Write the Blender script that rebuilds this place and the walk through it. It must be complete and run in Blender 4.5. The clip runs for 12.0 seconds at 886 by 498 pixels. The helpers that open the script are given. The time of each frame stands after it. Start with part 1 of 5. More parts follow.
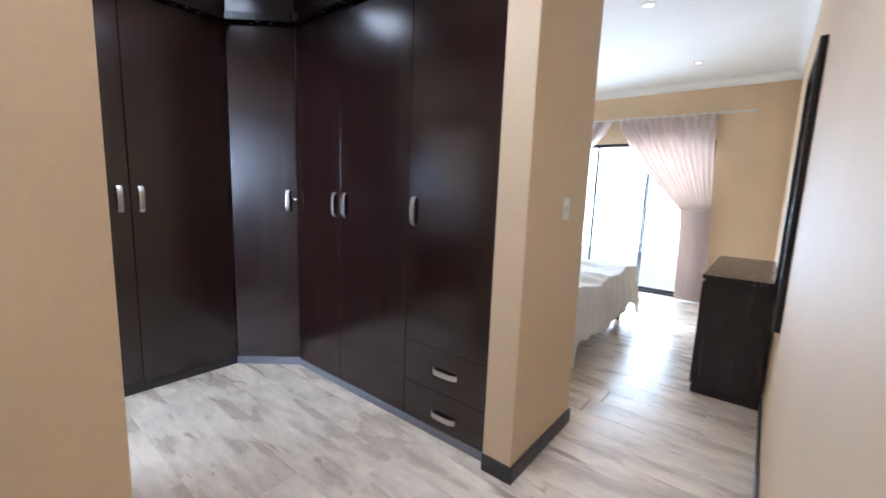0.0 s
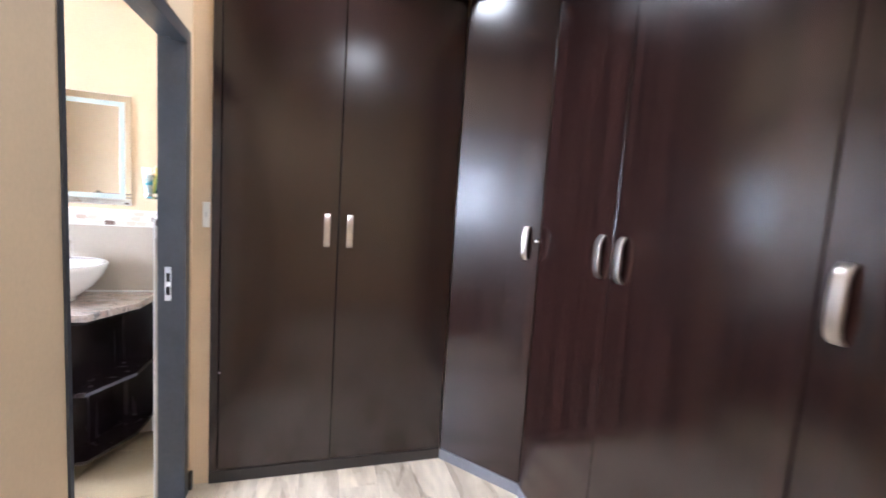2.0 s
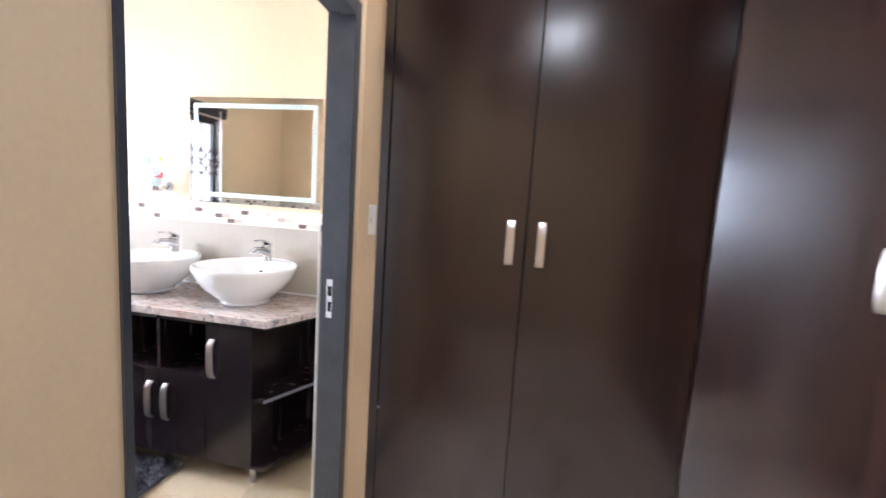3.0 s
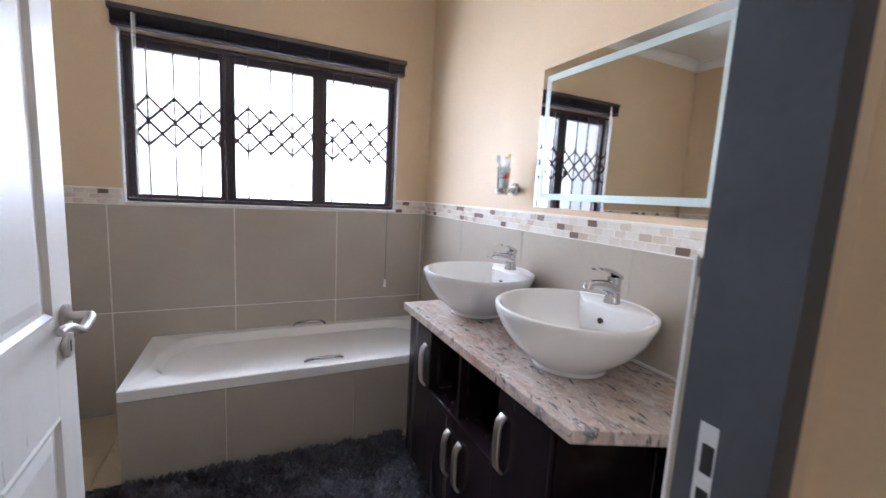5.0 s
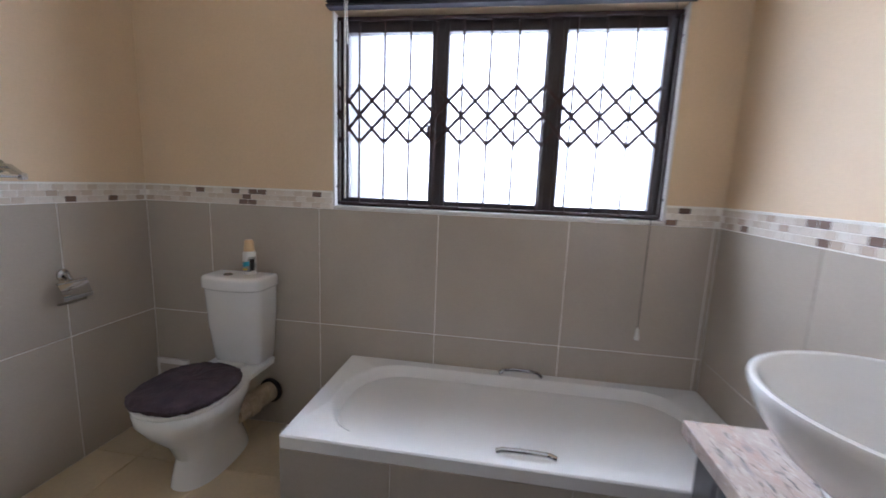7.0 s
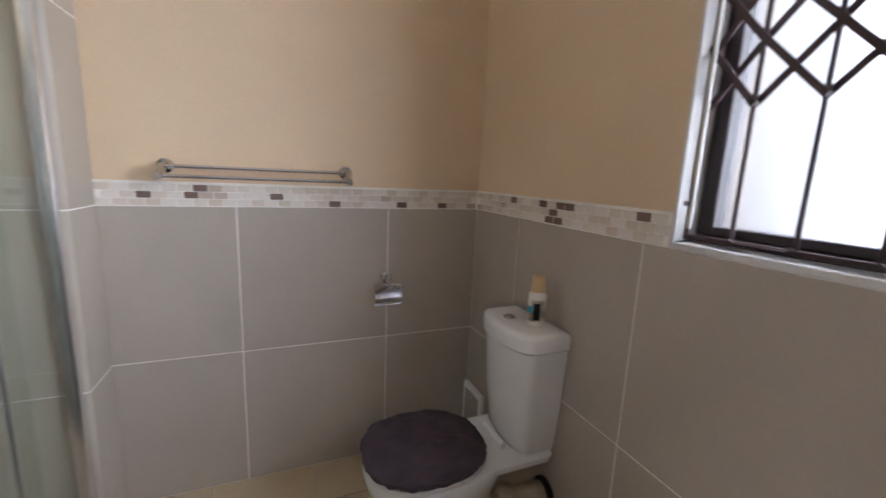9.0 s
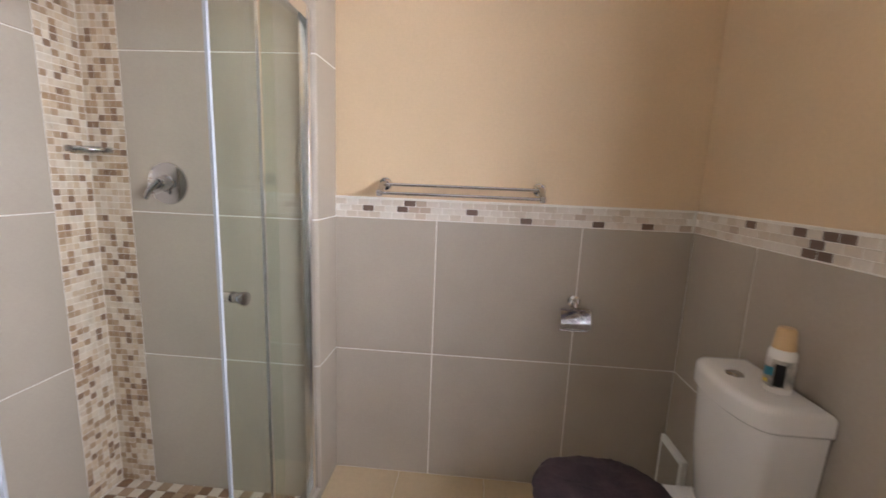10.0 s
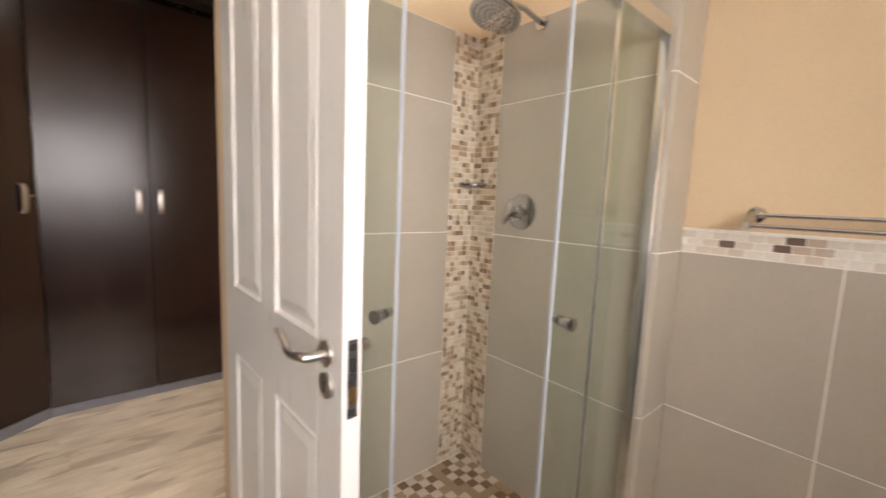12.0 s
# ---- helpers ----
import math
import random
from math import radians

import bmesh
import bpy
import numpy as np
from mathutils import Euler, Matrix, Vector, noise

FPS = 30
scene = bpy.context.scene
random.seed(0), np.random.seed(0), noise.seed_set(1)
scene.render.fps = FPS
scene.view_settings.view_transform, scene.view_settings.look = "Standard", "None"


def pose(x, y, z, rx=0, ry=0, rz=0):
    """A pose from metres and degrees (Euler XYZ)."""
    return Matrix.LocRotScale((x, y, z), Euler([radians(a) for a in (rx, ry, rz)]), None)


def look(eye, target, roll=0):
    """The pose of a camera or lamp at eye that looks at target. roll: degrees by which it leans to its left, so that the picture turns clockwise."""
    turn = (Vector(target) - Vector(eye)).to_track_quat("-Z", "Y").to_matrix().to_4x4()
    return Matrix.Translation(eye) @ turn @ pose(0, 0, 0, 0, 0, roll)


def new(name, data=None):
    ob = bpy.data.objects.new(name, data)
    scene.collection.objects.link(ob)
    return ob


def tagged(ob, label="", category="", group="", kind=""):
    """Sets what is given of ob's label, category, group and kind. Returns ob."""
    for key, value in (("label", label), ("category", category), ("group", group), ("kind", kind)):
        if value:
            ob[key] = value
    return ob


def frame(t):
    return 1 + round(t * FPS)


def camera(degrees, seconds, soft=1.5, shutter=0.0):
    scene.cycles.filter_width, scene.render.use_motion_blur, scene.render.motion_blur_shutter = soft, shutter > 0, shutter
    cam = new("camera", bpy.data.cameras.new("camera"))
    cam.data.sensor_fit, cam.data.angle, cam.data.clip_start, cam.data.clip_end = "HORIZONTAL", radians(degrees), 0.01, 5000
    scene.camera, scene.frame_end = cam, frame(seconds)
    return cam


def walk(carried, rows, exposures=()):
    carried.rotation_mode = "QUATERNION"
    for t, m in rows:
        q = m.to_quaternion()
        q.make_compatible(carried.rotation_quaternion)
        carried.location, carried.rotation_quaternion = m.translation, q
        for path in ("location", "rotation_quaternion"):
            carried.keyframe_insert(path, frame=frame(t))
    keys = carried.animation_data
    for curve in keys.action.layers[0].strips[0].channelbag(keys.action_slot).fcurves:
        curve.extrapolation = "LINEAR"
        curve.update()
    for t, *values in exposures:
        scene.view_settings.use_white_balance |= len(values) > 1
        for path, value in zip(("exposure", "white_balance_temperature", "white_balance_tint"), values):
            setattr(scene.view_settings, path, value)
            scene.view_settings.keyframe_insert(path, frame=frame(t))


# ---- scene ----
cam = camera(95.5, 12.0, soft=1.6, shutter=0.35)
PATH = [
    (0, (1.02, 0.383, 1.393), (2.565, 1.619, 1.103), 2.2),
    (0.5, (1.124, 0.648, 1.384), (2.564, 2.014, 1.142), 3.3),
    (1, (1.312, 0.891, 1.389), (2.563, 2.431, 1.14), 3.8),
    (1.5, (1.593, 1.099, 1.392), (2.528, 2.855, 1.186), 3.7),
    (2, (1.696, 1.391, 1.399), (2.256, 3.302, 1.21), 3.8),
    (2.5, (1.768, 1.681, 1.401), (1.844, 3.671, 1.216), 3.9),
    (2.7, (1.761, 1.8, 1.399), (1.665, 3.787, 1.193), 3.8),
    (4.3, (1.477, 2.596, 1.341), (0.014, 3.937, 1.094), 3.6),
    (4.5, (1.437, 2.65, 1.338), (-0.139, 3.854, 1.081), 3.4),
    (5, (1.316, 2.863, 1.342), (-0.472, 3.72, 1.077), 3.1),
    (5.5, (1.174, 2.989, 1.343), (-0.721, 3.563, 1.061), 2.8),
    (6, (0.932, 3.051, 1.36), (-1.022, 3.363, 1.064), 2.5),
    (6.5, (0.728, 3.072, 1.351), (-1.249, 3.102, 1.048), 2.4),
    (6.7, (0.647, 3.08, 1.34), (-1.327, 2.989, 1.033), 2.3),
    (8.3, (-0.207, 3.01, 1.357), (-1.653, 1.673, 1.014), 2.3),
    (8.5, (-0.282, 2.974, 1.341), (-1.568, 1.479, 1.005), 2.3),
    (9, (-0.5, 2.938, 1.351), (-1.251, 1.119, 0.995), 2.5),
    (9.5, (-0.545, 2.919, 1.357), (-0.776, 0.964, 1.007), 2.5),
    (10, (-0.506, 2.879, 1.366), (-0.358, 0.912, 1.034), 2.3),
    (10.5, (-0.52, 2.804, 1.355), (-0.037, 0.884, 1.076), 2.5),
    (11, (-0.537, 2.75, 1.358), (0.292, 0.95, 1.087), 2.6),
    (11.5, (-0.508, 2.753, 1.358), (0.67, 1.158, 1.097), 2.3),
    (12, (-0.466, 2.827, 1.346), (1.042, 1.534, 1.112), 2.4),
]
walk(cam, [(t, look(eye, target, roll)) for t, eye, target, roll in PATH], exposures=[
    (0.0, 0.0, 4800, 12), (0.7, 0.20, 4750, 12), (1.5, 0.62, 5250, 14), (2.6, 0.72, 5300, 14), (4.4, -0.12, 5250, 14), (5.2, -0.45, 5250, 14), (6.7, -0.66, 5200, 14),
    (8.5, -0.80, 5400, 15), (9.5, -0.66, 5650, 16), (10.0, -0.52, 6000, 18), (10.5, -0.42, 7000, 19), (11.5, -0.54, 7150, 18), (12.0, -0.56, 6900, 17)])

# ---- light ----
world = bpy.data.worlds.new("sky")
scene.world = world
world.use_nodes = True
wn = world.node_tree
sky = wn.nodes.new("ShaderNodeTexSky")
sky.sky_type = "NISHITA"
sky.sun_disc = False
sky.sun_elevation = radians(48)
sky.sun_rotation = radians(60)
wn.links.new(sky.outputs[0], wn.nodes["Background"].inputs[0])
wn.nodes["Background"].inputs[1].default_value = 0.15


def lamp(name, kind, m, energy, color=(1, 1, 1), **more):
    data = bpy.data.lights.new(name, kind)
    data.energy, data.color = energy, color
    for key, value in more.items():
        if key == "size":
            data.size = value
        elif key == "size_y":
            data.shape, data.size_y = "RECTANGLE", value
        elif key == "angle":
            data.angle = value
        elif key == "radius":
            data.shadow_soft_size = value
        elif key == "spot":
            data.spot_size, data.spot_blend = value, 1.0
    ob = new(name, data)
    ob.matrix_basis = m
    return ob


lamp("sun", "SUN", look((12, 8, 14), (0, 0, 0)), 3.0, (1.0, 0.95, 0.86), angle=radians(0.5))
lamp("window_daylight", "AREA", look((-1.93, 3.08, 1.70), (0.0, 2.56, 1.5)), 310, (0.97, 0.965, 0.96), size=1.8, size_y=1.05)
lamp("sliding_door_daylight", "AREA", look((7.75, 2.6, 1.15), (5.0, 2.6, 0.9)), 215, (1.0, 0.98, 0.95), size=2.9, size_y=2.1)


def downlight_lamp(x, y, z, watts):
    lamp("downlight_lamp", "SPOT", look((x, y, z - 0.012), (x, y + 0.001, 0)), watts, (1.0, 0.95, 0.87), radius=0.17, spot=radians(158))


# The third, over the passage, is unseen and added to brighten the wall there.
DOWNLIGHTS = [(1.70, 3.24, 2.92, 95), (1.95, 1.32, 2.92, 150), (0.75, 0.62, 2.92, 110), (-0.2, 2.15, 2.74, 0), (0.1, 3.2, 2.74, 0)]
for spot_row in DOWNLIGHTS:
    if spot_row[3]:
        downlight_lamp(*spot_row)

# ---- materials ----
def mat(name, color, rough=0.5, metal=0.0, vary=0.12, scale=6.0, fine=60.0, bump=0.1, stretch=(1, 1, 1), coat=0.0, dark=None, random_tint=0.0, spec=0.5, world_space=False):
    """A procedural surface: two scales of tone, a fine relief, and where asked a tint of its own for each object."""
    m = bpy.data.materials.new(name)
    m.use_nodes = True
    nt = m.node_tree
    n, l = nt.nodes, nt.links
    b = n["Principled BSDF"]
    tc = n.new("ShaderNodeTexCoord")
    mp = n.new("ShaderNodeMapping")
    mp.inputs["Scale"].default_value = stretch
    l.new(tc.outputs["Object"], mp.inputs[0])
    if random_tint:
        own, far = n.new("ShaderNodeObjectInfo"), n.new("ShaderNodeMath")
        far.operation = "MULTIPLY"
        far.inputs[1].default_value = 40
        l.new(own.outputs["Random"], far.inputs[0])
        l.new(far.outputs[0], mp.inputs["Location"])
    n1, n2 = n.new("ShaderNodeTexNoise"), n.new("ShaderNodeTexNoise")
    n1.inputs["Scale"].default_value, n2.inputs["Scale"].default_value = scale, fine
    n1.inputs["Detail"].default_value, n2.inputs["Detail"].default_value = 4, 3
    l.new(mp.outputs[0], n1.inputs[0])
    l.new(mp.outputs[0], n2.inputs[0])
    add = n.new("ShaderNodeMath")
    add.operation = "MULTIPLY_ADD"
    l.new(n2.outputs[0], add.inputs[0])
    add.inputs[1].default_value = 0.5
    l.new(n1.outputs[0], add.inputs[2])
    rng = n.new("ShaderNodeMapRange")
    rng.inputs["From Min"].default_value, rng.inputs["From Max"].default_value = 0.45, 1.05
    l.new(add.outputs[0], rng.inputs[0])
    mix = n.new("ShaderNodeMix")
    mix.data_type = "RGBA"
    c2 = dark or tuple(c * (1 - vary * 2) for c in color)
    mix.inputs[6].default_value = (*c2, 1)
    mix.inputs[7].default_value = (*[min(1, c * (1 + vary * 0.5)) for c in color], 1)
    l.new(rng.outputs[0], mix.inputs[0])
    out = mix.outputs[2]
    if random_tint:
        oi = n.new("ShaderNodeObjectInfo")
        hs = n.new("ShaderNodeHueSaturation")
        r2 = n.new("ShaderNodeMapRange")
        r2.inputs["To Min"].default_value, r2.inputs["To Max"].default_value = 1 - random_tint, 1 + random_tint
        l.new(oi.outputs["Random"], r2.inputs[0])
        l.new(r2.outputs[0], hs.inputs["Value"])
        l.new(out, hs.inputs["Color"])
        out = hs.outputs[0]
    l.new(out, b.inputs["Base Color"])
    b.inputs["Roughness"].default_value, b.inputs["Metallic"].default_value = rough, metal
    b.inputs["Specular IOR Level"].default_value = spec
    b.inputs["Coat Weight"].default_value = coat
    b.inputs["Coat Roughness"].default_value = min(rough, 0.14)
    if rough > 0.04 and metal < 0.5:
        rr = n.new("ShaderNodeMapRange")
        rr.inputs["To Min"].default_value, rr.inputs["To Max"].default_value = rough * 0.8, min(1, rough * 1.2)
        l.new(n1.outputs[0], rr.inputs[0])
        l.new(rr.outputs[0], b.inputs["Roughness"])
    if bump:
        bp = n.new("ShaderNodeBump")
        bp.inputs["Strength"].default_value, bp.inputs["Distance"].default_value = bump, 0.004
        l.new(add.outputs[0], bp.inputs["Height"])
        l.new(bp.outputs[0], b.inputs["Normal"])
    return m


def blotches(m, color, scale, stretch, lo, hi, amount):
    """Cloudy patches of a second colour, of another place on each object."""
    nt = m.node_tree
    n, l = nt.nodes, nt.links
    tc, mp, oi, far = n.new("ShaderNodeTexCoord"), n.new("ShaderNodeMapping"), n.new("ShaderNodeObjectInfo"), n.new("ShaderNodeMath")
    mp.inputs["Scale"].default_value = stretch
    far.operation = "MULTIPLY"
    far.inputs[1].default_value = 73
    l.new(oi.outputs["Random"], far.inputs[0])
    l.new(far.outputs[0], mp.inputs["Location"])
    l.new(tc.outputs["Object"], mp.inputs[0])
    tex, rng, mix = n.new("ShaderNodeTexNoise"), n.new("ShaderNodeMapRange"), n.new("ShaderNodeMix")
    tex.inputs["Scale"].default_value, tex.inputs["Detail"].default_value = scale, 6
    tex.inputs["Distortion"].default_value = 0.6
    l.new(mp.outputs[0], tex.inputs[0])
    rng.inputs["From Min"].default_value, rng.inputs["From Max"].default_value, rng.inputs["To Max"].default_value = lo, hi, amount
    l.new(tex.outputs[0], rng.inputs[0])
    mix.data_type = "RGBA"
    base = n["Principled BSDF"].inputs["Base Color"]
    l.new(rng.outputs[0], mix.inputs[0])
    l.new(base.links[0].from_socket, mix.inputs[6])
    mix.inputs[7].default_value = (*color, 1)
    l.new(mix.outputs[2], base)
    return m


def palette(m, stops):
    """Gives each object, or each loose piece of a mesh, one colour out of a row of colours."""
    nt = m.node_tree
    n, l = nt.nodes, nt.links
    oi, ge, ad, fr = n.new("ShaderNodeObjectInfo"), n.new("ShaderNodeNewGeometry"), n.new("ShaderNodeMath"), n.new("ShaderNodeMath")
    ad.operation, fr.operation = "ADD", "FRACT"
    l.new(oi.outputs["Random"], ad.inputs[0])
    l.new(ge.outputs["Random Per Island"], ad.inputs[1])
    l.new(ad.outputs[0], fr.inputs[0])
    ramp = n.new("ShaderNodeValToRGB")
    ramp.color_ramp.interpolation = "CONSTANT"
    els = ramp.color_ramp.elements
    for i, (p, c) in enumerate(stops):
        e = els[i] if i < len(els) else els.new(p)
        e.position, e.color = p, (*c, 1)
    l.new(fr.outputs[0], ramp.inputs[0])
    mul = n.new("ShaderNodeMix")
    mul.data_type, mul.blend_type = "RGBA", "MULTIPLY"
    mul.inputs[0].default_value = 1
    base = n["Principled BSDF"].inputs["Base Color"]
    l.new(base.links[0].from_socket, mul.inputs[6])
    l.new(ramp.outputs[0], mul.inputs[7])
    l.new(mul.outputs[2], base)
    return m


def glass(name, tint=(1, 1, 1), rough=0.0):
    m = bpy.data.materials.new(name)
    m.use_nodes = True
    n, l = m.node_tree.nodes, m.node_tree.links
    out = n["Material Output"]
    n.remove(n["Principled BSDF"])
    tr, gl, mx = n.new("ShaderNodeBsdfTransparent"), n.new("ShaderNodeBsdfGlossy"), n.new("ShaderNodeMixShader")
    lw, pw, sc = n.new("ShaderNodeLayerWeight"), n.new("ShaderNodeMath"), n.new("ShaderNodeMath")
    pw.operation, sc.operation = "POWER", "MULTIPLY_ADD"
    pw.inputs[1].default_value, sc.inputs[1].default_value, sc.inputs[2].default_value = 4.0, 0.6, 0.03
    lw.inputs[0].default_value = 0.5
    l.new(lw.outputs["Facing"], pw.inputs[0])
    l.new(pw.outputs[0], sc.inputs[0])
    tr.inputs[0].default_value = (*tint, 1)
    gl.inputs["Roughness"].default_value = rough
    l.new(sc.outputs[0], mx.inputs[0])
    l.new(tr.outputs[0], mx.inputs[1])
    l.new(gl.outputs[0], mx.inputs[2])
    l.new(mx.outputs[0], out.inputs[0])
    return m


def glow(name, color, strength):
    m = bpy.data.materials.new(name)
    m.use_nodes = True
    b = m.node_tree.nodes["Principled BSDF"]
    b.inputs["Base Color"].default_value = (*color, 1)
    b.inputs["Emission Color"].default_value = (*color, 1)
    b.inputs["Emission Strength"].default_value = strength
    return m


M_WALL = mat("cream_wall_paint", (0.70, 0.54, 0.35), 0.62, vary=0.05, scale=2.0, fine=90, bump=0.12, spec=0.3)
M_CEIL = mat("white_ceiling_paint", (0.82, 0.82, 0.80), 0.8, vary=0.02, scale=3, bump=0.04)
M_WOOD = mat("dark_wenge_melamine", (0.028, 0.0105, 0.0086), 0.185, vary=0.3, scale=3.4, fine=34, bump=0.012, stretch=(13, 13, 0.25), dark=(0.0030, 0.0018, 0.0018), spec=0.70)
M_WOODX = mat("dark_wenge_cabinet", (0.018, 0.0105, 0.0125), 0.26, vary=0.3, scale=3.0, fine=30, bump=0.06, stretch=(9, 9, 0.6), dark=(0.007, 0.0045, 0.006))
M_PLANK = mat("whitewashed_oak_laminate", (0.87, 0.76, 0.60), 0.28, vary=0.06, scale=3.4, fine=14, bump=0.06, stretch=(2.4, 0.7, 1), dark=(0.50, 0.41, 0.31), random_tint=0.07)
blotches(M_PLANK, (0.52, 0.42, 0.31), 2.8, (1.8, 0.6, 1), 0.53, 0.67, 0.65)
blotches(M_PLANK, (0.24, 0.17, 0.115), 6.0, (1.9, 0.42, 1), 0.63, 0.73, 0.75)
M_SKIRT = mat("charcoal_skirting", (0.035, 0.03, 0.03), 0.4, vary=0.1)
M_KICK = mat("grey_kick_strip", (0.20, 0.20, 0.23), 0.4, vary=0.1)
M_TILE = mat("taupe_porcelain_tile", (0.45, 0.397, 0.328), 0.17, vary=0.05, scale=3, fine=120, bump=0.008, random_tint=0.02, spec=0.5)
M_GROUT = mat("pale_grout", (0.84, 0.81, 0.75), 0.85, vary=0.08, scale=8, bump=0.2)
M_FTILE = mat("cream_floor_tile", (0.56, 0.44, 0.28), 0.3, vary=0.07, scale=4, fine=60, bump=0.03, random_tint=0.04)
M_MOSAIC = palette(mat("stone_mosaic", (0.92, 0.90, 0.88), 0.2, vary=0.1, scale=30, fine=160, bump=0.12),
                   [(0.0, (0.74, 0.67, 0.58)), (0.20, (0.82, 0.78, 0.71)), (0.44, (0.70, 0.62, 0.52)), (0.56, (0.78, 0.72, 0.64)),
                    (0.76, (0.58, 0.48, 0.39)), (0.83, (0.20, 0.14, 0.11)), (0.93, (0.82, 0.78, 0.71))])
M_MOSAICD = palette(mat("shower_stone_mosaic", (0.92, 0.90, 0.88), 0.3, vary=0.1, scale=30, fine=160, bump=0.12),
                    [(0.0, (0.62, 0.50, 0.36)), (0.20, (0.70, 0.62, 0.50)), (0.38, (0.40, 0.27, 0.16)), (0.52, (0.66, 0.56, 0.44)),
                     (0.66, (0.25, 0.15, 0.09)), (0.77, (0.46, 0.33, 0.21)), (0.90, (0.72, 0.65, 0.55))])
M_CERAMIC = mat("white_ceramic", (0.80, 0.79, 0.77), 0.08, vary=0.01, bump=0.0, coat=0.3)
M_BATH = mat("white_enamel", (0.80, 0.79, 0.77), 0.12, vary=0.01, bump=0.0, coat=0.2)
M_WHITE = mat("white_gloss_paint", (0.66, 0.65, 0.63), 0.3, vary=0.03, scale=5, fine=70, bump=0.1, stretch=(6, 6, 0.6))
M_STEELDOOR = mat("dark_grey_frame_paint", (0.052, 0.057, 0.067), 0.38, vary=0.15, scale=8, bump=0.08)
M_CHROME = mat("chrome", (0.58, 0.58, 0.60), 0.07, metal=1.0, vary=0.02, bump=0.0)
M_NICKEL = mat("brushed_nickel", (0.58, 0.54, 0.50), 0.34, metal=1.0, vary=0.05, scale=20, bump=0.03)
M_ALU = mat("satin_aluminium", (0.86, 0.87, 0.89), 0.22, metal=1.0, vary=0.03, bump=0.0)
M_BRASS = mat("brass", (0.75, 0.50, 0.20), 0.3, metal=1.0, vary=0.1)
M_BRONZE = mat("dark_bronze_window_paint", (0.035, 0.026, 0.028), 0.4, vary=0.1)
M_GRILLE = mat("maroon_grille_steel", (0.045, 0.022, 0.022), 0.45, vary=0.15)


def granite(name):
    """Polished stone: pinkish ground, pale crystals, dark streaks that lie one way."""
    m = mat(name, (0.52, 0.43, 0.37), 0.14, vary=0.12, scale=10, fine=120, bump=0.0)
    n, l = m.node_tree.nodes, m.node_tree.links
    base = n["Principled BSDF"].inputs["Base Color"]
    last = base.links[0].from_socket
    tc = n.new("ShaderNodeTexCoord")
    for turn, stretch, scale, lo, hi, col, seed in ((28, (1, 2.4, 1), 4.5, 0.48, 0.70, (0.46, 0.315, 0.255), 21), (15, (1, 2.2, 1), 13, 0.52, 0.70, (0.58, 0.53, 0.49), 13), (22, (1, 3.2, 1), 8, 0.57, 0.68, (0.25, 0.235, 0.235), 0), (38, (1, 2.6, 1), 21, 0.57, 0.66, (0.14, 0.13, 0.13), 7), (10, (1, 1.6, 1), 60, 0.58, 0.68, (0.62, 0.56, 0.52), 3)):
        mp, nz, rg, mx = n.new("ShaderNodeMapping"), n.new("ShaderNodeTexNoise"), n.new("ShaderNodeMapRange"), n.new("ShaderNodeMix")
        mp.inputs["Location"].default_value = (seed, seed * 0.7, 0)
        mp.inputs["Rotation"].default_value = (0, 0, radians(turn))
        mp.inputs["Scale"].default_value = stretch
        nz.inputs["Scale"].default_value, nz.inputs["Detail"].default_value, nz.inputs["Distortion"].default_value = scale, 6, 1.3
        rg.inputs["From Min"].default_value, rg.inputs["From Max"].default_value = lo, hi
        mx.data_type = "RGBA"
        mx.inputs[7].default_value = (*col, 1)
        l.new(tc.outputs["Object"], mp.inputs[0])
        l.new(mp.outputs[0], nz.inputs[0])
        l.new(nz.outputs[0], rg.inputs[0])
        l.new(rg.outputs[0], mx.inputs[0])
        l.new(last, mx.inputs[6])
        last = mx.outputs[2]
    l.new(last, base)
    return m


M_GRANITE = granite("pink_grey_granite")
M_BLIND = mat("navy_blind_slat", (0.022, 0.018, 0.03), 0.4, vary=0.1)
M_RUG = mat("charcoal_shag", (0.165, 0.158, 0.182), 0.95, vary=0.42, scale=9, fine=120, bump=0.3)
M_FLUFF = mat("plum_plush", (0.066, 0.040, 0.046), 0.95, vary=0.3, scale=13, fine=160, bump=0.9, dark=(0.012, 0.008, 0.012))
M_LINEN = mat("white_linen", (0.80, 0.78, 0.74), 0.85, vary=0.04, scale=6, fine=300, bump=0.15)
M_BEDBASE = mat("tan_bed_base", (0.52, 0.38, 0.16), 0.8, vary=0.1)
M_CURTAIN = mat("silver_peach_curtain", (0.78, 0.75, 0.76), 0.45, vary=0.08, scale=5, fine=250, bump=0.1)
_n, _l = M_CURTAIN.node_tree.nodes, M_CURTAIN.node_tree.links
_tr, _mx = _n.new("ShaderNodeBsdfTranslucent"), _n.new("ShaderNodeMixShader")
_tr.inputs[0].default_value = (0.90, 0.77, 0.67, 1)
_mx.inputs[0].default_value = 0.46
_l.new(_n["Principled BSDF"].outputs[0], _mx.inputs[1])
_l.new(_tr.outputs[0], _mx.inputs[2])
_l.new(_mx.outputs[0], _n["Material Output"].inputs[0])
M_PLASTIC = mat("white_plastic", (0.80, 0.79, 0.75), 0.35, vary=0.01, bump=0.0)
M_CREAMP = mat("tan_plastic", (0.66, 0.46, 0.24), 0.35, vary=0.02, bump=0.0)
M_LABEL = mat("printed_label", (0.66, 0.62, 0.54), 0.3, vary=0.4, scale=30, fine=50, bump=0.0, dark=(0.03, 0.06, 0.07))
